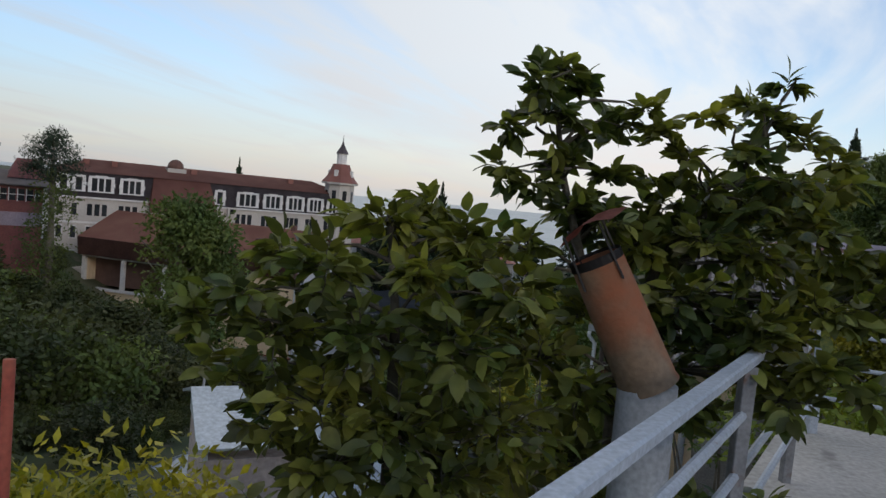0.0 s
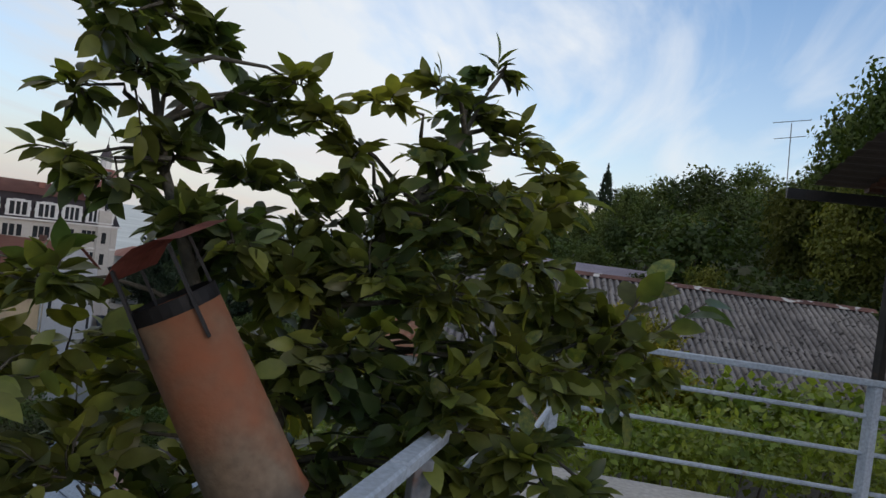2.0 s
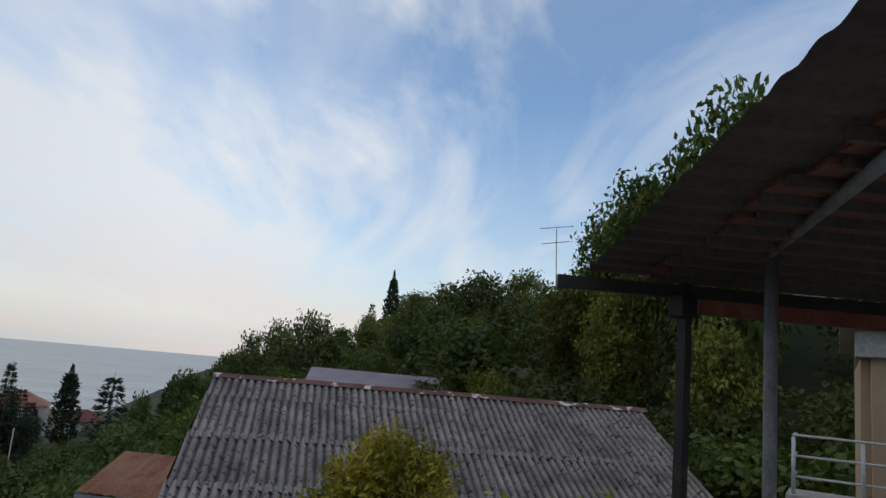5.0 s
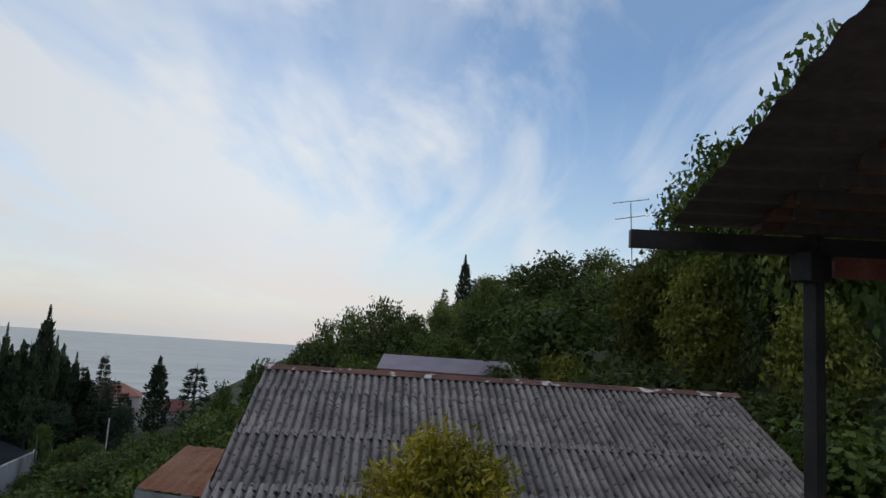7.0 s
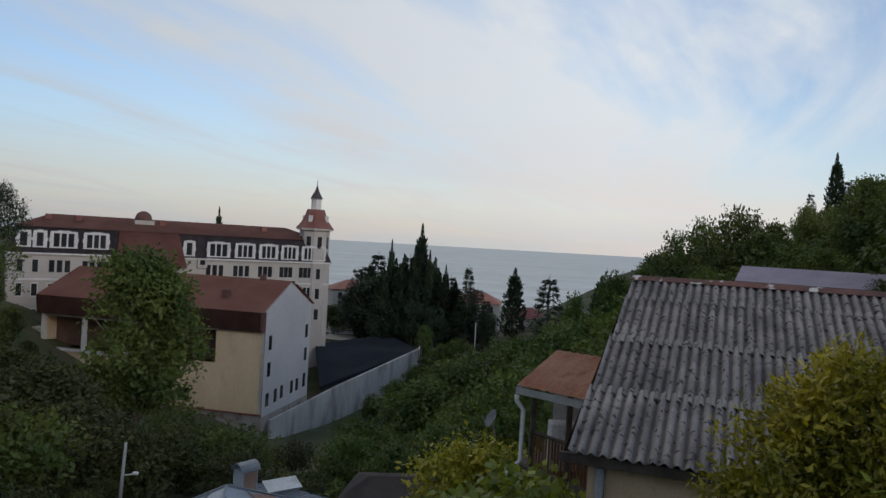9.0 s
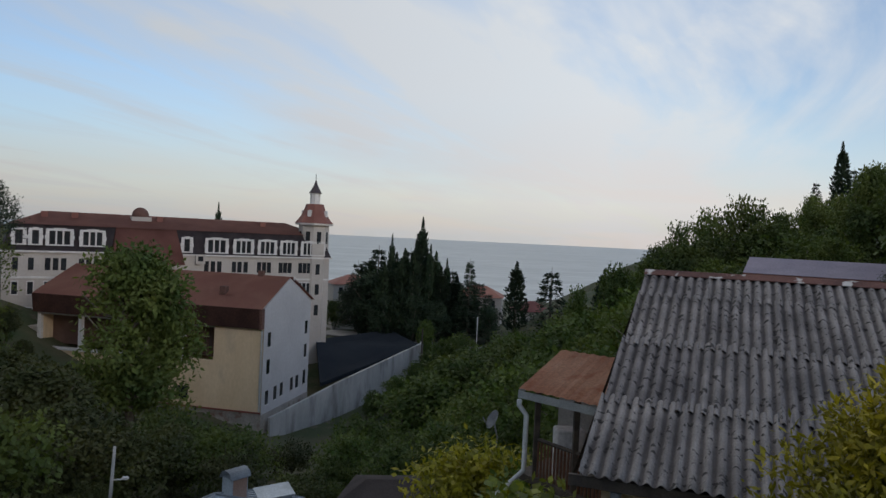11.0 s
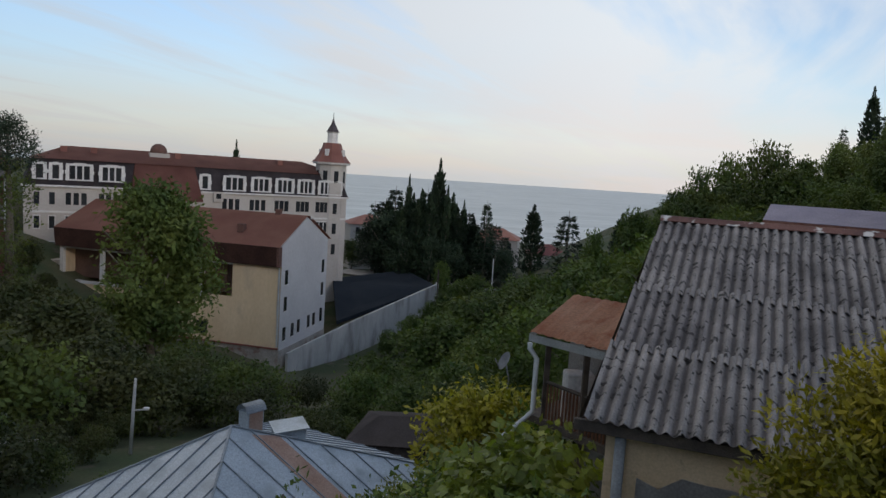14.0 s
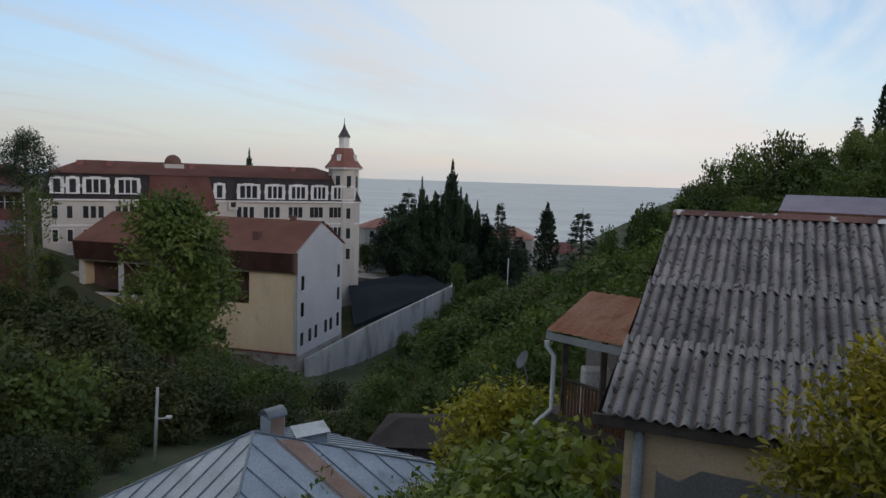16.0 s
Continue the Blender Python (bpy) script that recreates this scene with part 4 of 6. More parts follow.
# ---------------------------------------------------------------- zinc-roofed house below
def zinc_house():
    e = empty("zinc_roof_house", None, "low house under a hipped galvanised standing-seam roof", "house")
    A = Vector((-5.15, 21.5, -6.5))
    ez = -9.1
    cs = [Vector(c) for c in ((-4.75, 16.2, ez), (1.5, 25.3, ez), (-4.9, 29.2, ez), (-10.8, 20.9, ez))]
    for i in range(4):
        p, q = cs[i], cs[(i + 1) % 4]
        bm = bmesh.new()
        bm.faces.new([bm.verts.new(v) for v in (p, q, A)])
        bm.normal_update()
        if bm.faces[:][0].normal.z < 0:
            bmesh.ops.reverse_faces(bm, faces=bm.faces)
        bmesh.ops.solidify(bm, geom=bm.faces[:], thickness=.04)
        part("roof_slope", bm, M["zinc"], e, "blue-grey galvanised sheet")
        # seams from the eave up to the hips
        mid = (p + q) / 2
        n = 13
        for k in range(1, n):
            f = k / n
            base = p.lerp(q, f)
            t = 1 - abs(2 * f - 1)
            top = base + (A - mid) * t
            bm = bmesh.new()
            bar(bm, base + Vector((0, 0, .018)), top + Vector((0, 0, .018)), .028, .05)
            part("seam", bm, M["zinc_seam"], e)
        bm = bmesh.new()
        bar(bm, p + Vector((0, 0, .02)), A + Vector((0, 0, .02)), .07, .05)
        part("hip_cap", bm, M["zinc_seam"], e)
    # rust-stained strip below the chimney, down the slope that faces the sea
    p, q = cs[0], cs[1]
    mid = (p + q) / 2
    sl = A - mid
    up_ = Vector((0, 0, .016))
    def on(f, t):
        return p.lerp(q, f) + sl * t + up_
    slabpart("stained_strip", [on(.53, .0), on(.60, .0), on(.60, .80), on(.53, .88)], .006, M["zinc_rust"], e, "rust-stained roof strip")
    c = (cs[0] + cs[1] + cs[2] + cs[3]) / 4
    bm = bmesh.new()
    T = [bm.verts.new((v.x, v.y, ez - .02)) for v in (k.lerp(c, .07) for k in cs)]
    Bm = [bm.verts.new((v.co.x, v.co.y, -14)) for v in T]
    for i in range(4):
        bm.faces.new((T[i], T[(i + 1) % 4], Bm[(i + 1) % 4], Bm[i]))
    bmesh.ops.recalc_face_normals(bm, faces=bm.faces)
    part("wall", bm, M["white_wall"], e)
    # chimney with its barrel cover
    ch = frame_at((-4.75, 22.35), (.62, .78), A.z - .35)
    bm = bmesh.new()
    box(bm, -.30, -.24, -.6, .30, .24, .62)
    c1_ = part("chimney", bm, M["zinc"], e, "sheet-clad chimney with barrel cover")
    c1_.matrix_basis = ch
    bm = bmesh.new()
    k = 10
    rows = []
    for x in (-.42, .42):
        rows.append([bm.verts.new((x * .9, -.28 * math.cos(math.pi * i / k), .60 + .27 * math.sin(math.pi * i / k))) for i in range(k + 1)])
    for i in range(k):
        bm.faces.new((rows[0][i], rows[0][i + 1], rows[1][i + 1], rows[1][i]))
    bmesh.ops.solidify(bm, geom=bm.faces[:], thickness=.02)
    part("cover", bm, M["zinc"], c1_, "curved sheet cover", True)
    bm = bmesh.new()
    box(bm, -.26, -.255, -.3, .26, -.243, .58)
    part("rust_face", bm, M["zinc_rust"], c1_, "rust-stained face")
    hf = frame_at(Vector((-3.65, 23.0, 0)), (.86, .44), A.z - .62)
    bm = bmesh.new()
    box(bm, -.50, -.3, -.8, .50, .3, .15)
    ob = part("hatch", bm, M["zinc"], e)
    ob.matrix_basis = hf
    slabpart("hatch_lid", [(-.58, -.40, .13), (.58, -.40, .19), (.58, .40, .32), (-.58, .40, .26)], .04, M["zinc"], ob, "tilted sheet lid")


zinc_house()


def brown_shed():
    e = empty("brown_roofed_shed", None, "low shed with a brown felt hipped roof", "shed")
    z0, z1 = -9.1, -8.5
    c = [(-2.33, 27.2), (3.6, 27.0), (4.0, 31.5), (-1.6, 31.2)]
    ri = [Vector((-1.0, 28.95, z1)), Vector((2.9, 29.1, z1))]
    q = [Vector((x, y, z0)) for x, y in c]
    for name, poly in (("front_slope", (q[0], q[1], ri[1], ri[0])), ("side_slope", (q[3], q[0], ri[0])), ("back_slope", (q[2], q[3], ri[0], ri[1])), ("side_slope", (q[1], q[2], ri[1]))):
        bm = bmesh.new()
        bm.faces.new([bm.verts.new(p) for p in poly])
        if bm.faces[:][0].normal.z < 0:
            bmesh.ops.reverse_faces(bm, faces=bm.faces)
        bmesh.ops.solidify(bm, geom=bm.faces[:], thickness=.06)
        part(name, bm, M["brown_roof"], e)
    bm = bmesh.new()
    cc = sum(q, Vector()) / 4
    T = [bm.verts.new(p.lerp(cc, .1) - Vector((0, 0, .05))) for p in q]
    B = [bm.verts.new((v.co.x, v.co.y, -13)) for v in T]
    for i in range(4):
        bm.faces.new((T[i], T[(i + 1) % 4], B[(i + 1) % 4], B[i]))
    part("wall", bm, M["dark_wood"], e)


brown_shed()


def small_shed():
    """The pale shed with a sheet roof between the trees."""
    e = empty("pale_shed", None, "pale pink rendered shed with a grey sheet roof", "shed")
    fr = frame_at((-4.46, 4.10), (.93, .37), .85)
    bm = bmesh.new()
    box(bm, .12, .15, -7, 1.35, 2.3, -2.85)
    part("wall", bm, M["pink_wall"], e, "pale pink render").matrix_basis = fr
    bm = bmesh.new()
    slab(bm, [(0, 0, -2.65), (1.5, 0, -2.65), (1.5, 1.3, -2.25), (0, 1.3, -2.25)], .04)
    part("roof_slope", bm, M["zinc"], e).matrix_basis = fr
    bm = bmesh.new()
    slab(bm, [(0, 1.3, -2.25), (1.5, 1.3, -2.25), (1.5, 2.6, -2.65), (0, 2.6, -2.65)], .04)
    part("roof_slope", bm, M["zinc"], e).matrix_basis = fr
    bm = bmesh.new()
    box(bm, .10, .15, -2.86, .15, 2.3, -2.62)
    part("verge", bm, M["white_pipe"], e).matrix_basis = fr


small_shed()


# ---------------------------------------------------------------- hotel
def hotel():
    e = empty("hotel", None, "long cream hotel with dark mansard, red roof and corner tower", "hotel")
    HL, HR = Vector((-50.2, 89.7)), Vector((-12.6, 111.4))
    L = (HR - HL).length
    fr = frame_at(HL, HR - HL, 0)                 # x along the facade, y to the back

    def add(name, x0, y0, z0, x1, y1, z1, mat, label="", parent=e):
        ob = boxpart(name, x0, y0, z0, x1, y1, z1, M[mat], parent, label)
        if parent is e:
            ob.matrix_basis = fr
        return ob

    def poly(name, pts, mat, thick=.15, label=""):
        bm = bmesh.new()
        bm.faces.new([bm.verts.new(p) for p in pts])
        bmesh.ops.solidify(bm, geom=bm.faces[:], thickness=thick)
        bmesh.ops.recalc_face_normals(bm, faces=bm.faces)
        ob = part(name, bm, M[mat], e, label)
        ob.matrix_basis = fr
        return ob
    DP = 14.0
    ez, mz, rz = -2.75, .55, 2.35
    add("front_wall", 0, 0, -22, L, .5, ez, "hotel_wall", "cream rendered wall")
    add("back_wall", 0, DP - .5, -22, L, DP, ez, "hotel_wall")
    add("end_wall", 0, .5, -22, .5, DP - .5, ez, "hotel_wall")
    add("end_wall", L - .5, .5, -22, L, DP - .5, ez, "hotel_wall")
    add("cornice", -.3, -.35, ez - .22, L + .35, .2, ez, "white_trim", "pale cornice")
    add("string_course", -.05, -.12, -6.3, L + .1, 0, -6.05, "white_trim")
    add("cornice", L, .2, ez - .22, L + .35, DP, ez, "white_trim")
    i = 1.0
    poly("mansard_front", [(-.2, -.2, ez), (L + .2, -.2, ez), (L - i, i, mz), (i, i, mz)], "mansard", .15, "dark slate mansard slope")
    poly("mansard_left", [(-.2, -.2, ez), (i, i, mz), (i, DP - i, mz), (-.2, DP, ez)], "mansard")
    poly("mansard_right", [(L + .2, -.2, ez), (L + .2, DP, ez), (L - i, DP - i, mz), (L - i, i, mz)], "mansard")
    poly("mansard_back", [(-.2, DP, ez), (i, DP - i, mz), (L - i, DP - i, mz), (L + .2, DP, ez)], "mansard")
    poly("roof_front", [(i - .3, i - .3, mz), (L - i + .3, i - .3, mz), (L - 5, DP / 2, rz), (5, DP / 2, rz)], "red_roof", .15, "dull red roof")
    poly("roof_back", [(i - .3, DP - i + .3, mz), (5, DP / 2, rz), (L - 5, DP / 2, rz), (L - i + .3, DP - i + .3, mz)], "red_roof")
    poly("roof_hip", [(i - .3, i - .3, mz), (5, DP / 2, rz), (i - .3, DP - i + .3, mz)], "red_roof")
    poly("roof_hip", [(L - i + .3, i - .3, mz), (L - i + .3, DP - i + .3, mz), (L - 5, DP / 2, rz)], "red_roof")
    # the projecting middle block
    add("middle_block", 12.4, -1.6, -22, 21.2, .4, -4.2, "hotel_wall")
    poly("middle_mansard", [(12.2, -1.8, -4.2), (21.4, -1.8, -4.2), (20.6, .9, mz + .05), (12.9, .9, mz + .05)], "red_roof", .2, "dull red mansard of the middle block")
    poly("middle_cheek", [(21.4, -1.8, -4.2), (21.4, .6, -2.6), (20.6, .9, mz)], "red_roof", .1)
    poly("middle_cheek", [(12.2, -1.8, -4.2), (12.9, .9, mz), (12.2, .6, -2.6)], "red_roof", .1)

    def window(x, z, w, h, y=0.0, trim=True, panes=1):
        ob = add("window", x - w / 2, y - .03, z - h / 2, x + w / 2, y + .1, z + h / 2, "glass", "dark window")
        if trim:
            add("window_surround", x - w / 2 - .12, y - .08, z + h / 2, x + w / 2 + .12, y + .08, z + h / 2 + .14, "white_trim", "", ob)
            add("window_surround", x - w / 2 - .10, y - .07, z - h / 2 - .12, x + w / 2 + .10, y + .08, z - h / 2, "white_trim", "", ob)
            for s in (-1, 1):
                add("window_surround", x + s * (w / 2 + .05) - .05, y - .06, z - h / 2, x + s * (w / 2 + .05) + .05, y + .08, z + h / 2, "white_trim", "", ob)
        return ob

    def dormer(x, z, w, h, lights):
        y = -.12
        d = empty("dormer", None, "white-framed mansard window")
        d.parent = e
        d.matrix_basis = fr
        def p(name, *a, mat="white_trim"):
            boxpart(name, *a, M[mat], d)
        p("dormer_cheek", x - w / 2, y, z - h / 2, x + w / 2, 1.2, z + h / 2, mat="mansard")
        p("dormer_sill", x - w / 2 - .16, y - .18, z - h / 2 - .16, x + w / 2 + .16, y + .1, z - h / 2)
        p("dormer_head", x - w / 2 - .10, y - .2, z + h / 2, x + w / 2 + .10, y + .1, z + h / 2 + .26)
        p("dormer_key", x - w / 4, y - .22, z + h / 2 + .26, x + w / 4, y + .1, z + h / 2 + .36)
        for s in (-1, 1):
            cx = x + s * (w / 2 - .06)
            p("dormer_jamb", cx - .20, y - .15, z - h / 2, cx + .20, y + .05, z + h / 2)
            p("dormer_ear", cx + s * .2 - .10, y - .14, z - .2, cx + s * .2 + .10, y + .05, z + .25)
        g = (w - .5) / lights
        for k in range(lights):
            cx = x - (w - .5) / 2 + g * (k + .5)
            p("pane", cx - g * .36, y - .03, z - h / 2 + .05, cx + g * .36, y - .005, z + h / 2 - .05, mat="glass")
            if k:
                p("mullion", cx - g / 2 - .09, y - .13, z - h / 2, cx - g / 2 + .09, y + .02, z + h / 2)
    zl, zr = -1.05, -1.50
    for x, w, n in ((1.7, 1.35, 1), (3.5, 1.3, 1), (6.2, 2.9, 3), (10.0, 2.8, 3)):
        dormer(x, zl, w, 1.75, n)
    for x, w, n in ((21.9, 1.3, 1), (26.0, 3.0, 3), (29.85, 2.7, 3), (33.4, 2.6, 3), (36.7, 2.4, 3), (39.9, 2.3, 3), (41.9, .95, 1)):
        dormer(x, zr, w, 1.75, n)
    left_ = (1.4, 3.1, 4.95, 5.85, 6.75, 8.8, 9.65, 10.55)
    right_ = (24.7, 25.6, 26.5, 28.6, 29.4, 30.3, 32.3, 33.05, 33.8, 35.6, 36.3, 37.0, 38.7, 39.4, 40.1, 41.2)
    for j, z in enumerate((-4.45, -7.5, -10.8, -14.2)):
        for x in left_ + right_:
            window(x, z, .62, 1.55, trim=j > 0)
    # end wall to the sea side
    for z in (-4.6, -7.6, -10.8, -14):
        for y in (2.0, 4.4, 7.2, 10.0):
            ob = add("window", L - .06, y - .35, z - .8, L + .04, y + .35, z + .8, "glass")
            add("window_surround", L - .02, y - .5, z + .8, L + .09, y + .5, z + .95, "white_trim", "", ob)
            add("window_surround", L - .02, y - .5, z - .92, L + .09, y + .5, z - .8, "white_trim", "", ob)
    # roof vents
    for x in (4.6, 8.2, 19.0, 34.0):
        add("roof_vent", x - .4, 4.2, 1.3, x + .4, 5.0, 2.3, "red_roof")
    ob = add("small_dormer", 23.1, -.5, -4.1, 24.4, .3, -2.75, "hotel_wall")
    add("pane", 23.4, -.53, -3.7, 24.1, -.49, -3.0, "glass", "", ob)
    # rounded ventilator on the ridge
    bm = bmesh.new()
    cx, cy = 16.6, DP / 2 - 1.5
    bmesh.ops.create_uvsphere(bm, u_segments=20, v_segments=10, radius=1.15)
    for v in bm.verts:
        v.co = Vector((cx + v.co.x, cy + v.co.y, 2.35 + max(v.co.z, -.3)))
    ob = part("dome_vent", bm, M["fascia"], e, "round brown ventilator dome", True)
    ob.matrix_basis = fr
    add("dome_base", cx - 1.3, cy - 1.3, 1.2, cx + 1.3, cy + 1.3, 2.15, "hotel_wall")
    # corner tower
    tx, ty = L - 2.0, 1.9
    tw = empty("tower", None, "corner tower with a bell-shaped red roof and white lantern")
    tw.parent = e
    tw.matrix_basis = fr @ Matrix.Translation((tx, ty, 0))

    def ngon(name, rings, mat, sides=8, label=""):
        bm = bmesh.new()
        rs = [[bm.verts.new((r * math.cos(6.2832 * (k + .5) / sides), r * math.sin(6.2832 * (k + .5) / sides), z)) for k in range(sides)] for z, r in rings]
        for a, b in zip(rs, rs[1:]):
            for k in range(sides):
                bm.faces.new((a[k], a[(k + 1) % sides], b[(k + 1) % sides], b[k]))
        bm.faces.new(rs[0][::-1])
        bm.faces.new(rs[-1])
        return part(name, bm, M[mat], tw, label)
    ngon("tower_wall", [(-22, 2.35), (2.2, 2.35)], "hotel_wall")
    for zz in (-4.6, -7.7, -10.9):
        for k in (5, 6, 7, 0):
            m = Matrix.Rotation(6.2832 * k / 8, 4, "Z")
            bm = bmesh.new()
            box(bm, 2.12, -.32, zz - .8, 2.22, .32, zz + .8, 0, m)
            part("tower_window", bm, M["glass"], tw)
    ngon("tower_cornice", [(2.2, 2.85), (2.5, 2.95)], "white_trim")
    ngon("tower_roof", [(2.5, 3.0), (3.0, 2.55), (3.7, 2.05), (4.6, 1.65), (5.5, 1.35)], "red_roof", 8, "bell-shaped dull red tower roof")
    ngon("lantern", [(5.5, .85), (5.6, .78), (7.0, .78), (7.2, .9)], "white_trim", 8, "white lantern")
    ngon("lantern_roof", [(7.2, 1.0), (7.9, .62), (8.6, .25), (9.2, .1)], "mansard", 8)
    ngon("finial", [(9.2, .06), (10.2, .03)], "iron", 6)
    for k in range(8):
        a = 6.2832 * k / 8
        bm = bmesh.new()
        m = Matrix.Rotation(a, 4, "Z")
        box(bm, 2.12, -.35, -.6, 2.22, .35, 1.2, 0, m)
        part("tower_window", bm, M["glass"], tw)
        if k % 2:
            bm = bmesh.new()
            box(bm, 1.7, -.3, 3.5, 2.05, .3, 4.5, 0, m)
            part("tower_dormer", bm, M["white_trim"], tw)


hotel()


# ---------------------------------------------------------------- gabled annex with the court beside it
def annex():
    e = empty("gabled_annex", None, "three-storey annex with yellowed cream front, white gable end and red roof", "building")
    P, Q = Vector((-43.0, 84.6)), Vector((-15.3, 77.5))
    L = (Q - P).length
    fr = frame_at(P, Q - P, 0)
    DP = 12.7
    ez, fz, gz, zb = -7.3, -9.5, -4.3, -24

    def add(name, x0, y0, z0, x1, y1, z1, mat, label="", parent=e):
        ob = boxpart(name, x0, y0, z0, x1, y1, z1, M[mat], parent, label)
        if parent is e:
            ob.matrix_basis = fr
        return ob
    # front with a long recessed gallery at the upper floor
    zo0, zo1 = -13.4, -9.75
    add("front_wall", 0, 0, zb, L, .4, zo0, "cream_wall", "yellowed cream front wall")
    add("front_wall", 22.7, 0, zo0, L, .4, fz + .3, "cream_wall")
    add("front_wall", 0, 0, zo1, 22.7, .4, fz + .3, "white_trim")
    add("gallery_back", .3, 2.0, zo0, 22.7, 2.3, zo1, "blind", "brown shuttered gallery")
    for x in (0.0, 5.5, 11.2, 18.6):
        add("gallery_pier", x, -.02, zo0, x + .45, .4, zo1, "white_trim")
    add("gallery_sill", -.1, -.18, zo0 - .35, 18.9, .4, zo0, "white_trim", "white sill band")
    for k in range(7):
        add("mullion", 19.2 + k * .55, 1.9, zo0, 19.28 + k * .55, 2.0, zo1, "frame_brown")
    ob = add("window", 18.4, -.03, -17.95, 19.75, .1, -16.5, "glass", "small dark window")
    add("plinth", -.05, -.06, zb, L + .05, 0, -18.6, "foot_stain", "stained plinth")
    add("pipe_run", 16, -.2, -18.75, L, -.08, -18.6, "cap_rust")
    add("back_wall", 0, DP - .4, zb, L, DP, ez, "cream_wall")
    # white gable end and its windows
    for x0, nm in ((L - .4, "white_wall"), (0, "cream_wall")):
        bm = bmesh.new()
        prof = [(0.0, zb), (DP, zb), (DP, ez + .1), (DP * .5, gz), (0.0, ez + .1)]
        A = [bm.verts.new((x0, y, z)) for y, z in prof]
        B = [bm.verts.new((x0 + .42, y, z)) for y, z in prof]
        bm.faces.new(A)
        bm.faces.new(B[::-1])
        for i in range(5):
            bm.faces.new((A[i], B[i], B[(i + 1) % 5], A[(i + 1) % 5]))
        bmesh.ops.recalc_face_normals(bm, faces=bm.faces)
        part("gable_wall", bm, M[nm], e, "white rendered gable end" if nm == "white_wall" else "").matrix_basis = fr
    for y, z, h in ((1.3, -10.8, 1.6), (1.25, -13.8, 1.6), (1.2, -17.2, 1.5), (3.3, -17.1, 1.5), (4.95, -17.0, 1.5), (7.75, -16.95, 1.5), (9.3, -16.95, 1.5), (11.5, -10.6, 1.6), (11.5, -13.5, 1.6), (11.45, -16.8, 1.7)):
        ob = add("window", L - .02, y - .36, z - h / 2, L + .05, y + .36, z + h / 2, "glass", "dark window")
        add("window_sill", L, y - .45, z - h / 2 - .1, L + .1, y + .45, z - h / 2, "white_trim", "", ob)
    add("plinth", L + .02, 0, zb, L + .08, DP, -18.9, "foot_stain")
    # roof with a deep brown fascia
    def slope_(name, pts, mat, label=""):
        bm = bmesh.new()
        bm.faces.new([bm.verts.new(p) for p in pts])
        bmesh.ops.solidify(bm, geom=bm.faces[:], thickness=.15)
        bmesh.ops.recalc_face_normals(bm, faces=bm.faces)
        part(name, bm, M[mat], e, label).matrix_basis = fr
    slope_("front_slope", [(-.3, -.7, ez), (L + .02, -.7, ez), (L + .02, DP / 2, gz + .2), (-.3, DP / 2, gz + .2)], "red_roof2", "brown-red roof slope")
    slope_("back_slope", [(-.3, DP / 2, gz + .2), (L + .3, DP / 2, gz + .2), (L + .3, DP + .5, ez), (-.3, DP + .5, ez)], "red_roof2")
    slope_("deep_fascia", [(-.3, -.72, ez), (L + .02, -.72, ez), (L + .02, -.45, fz), (-.3, -.45, fz)], "fascia", "deep dark brown fascia")
    add("fascia_return", L - .3, -.7, fz, L + .02, 0, ez, "fascia")
    add("gable_trim", L + .4, DP / 2 - .1, gz - .2, L + .5, DP / 2 + .1, gz + .2, "white_trim")
    add("roof_vent", 22.2, 1.6, -6.6, 22.9, 2.4, -5.3, "fascia")
    add("roof_vent", 24.6, 6.0, -4.4, 25.2, 6.6, -3.6, "fascia")
    # low wing on the left
    add("side_wing", -5.5, 1.0, zb, -.2, 7, -11.5, "hotel_wall", "cream side wing")
    add("side_window", -2.4, .95, -14.6, -1.0, 1.02, -13.3, "glass")
    add("corner_drainpipe", L - .25, -.14, -18.5, L - .13, -.02, fz, "white_pipe")


annex()


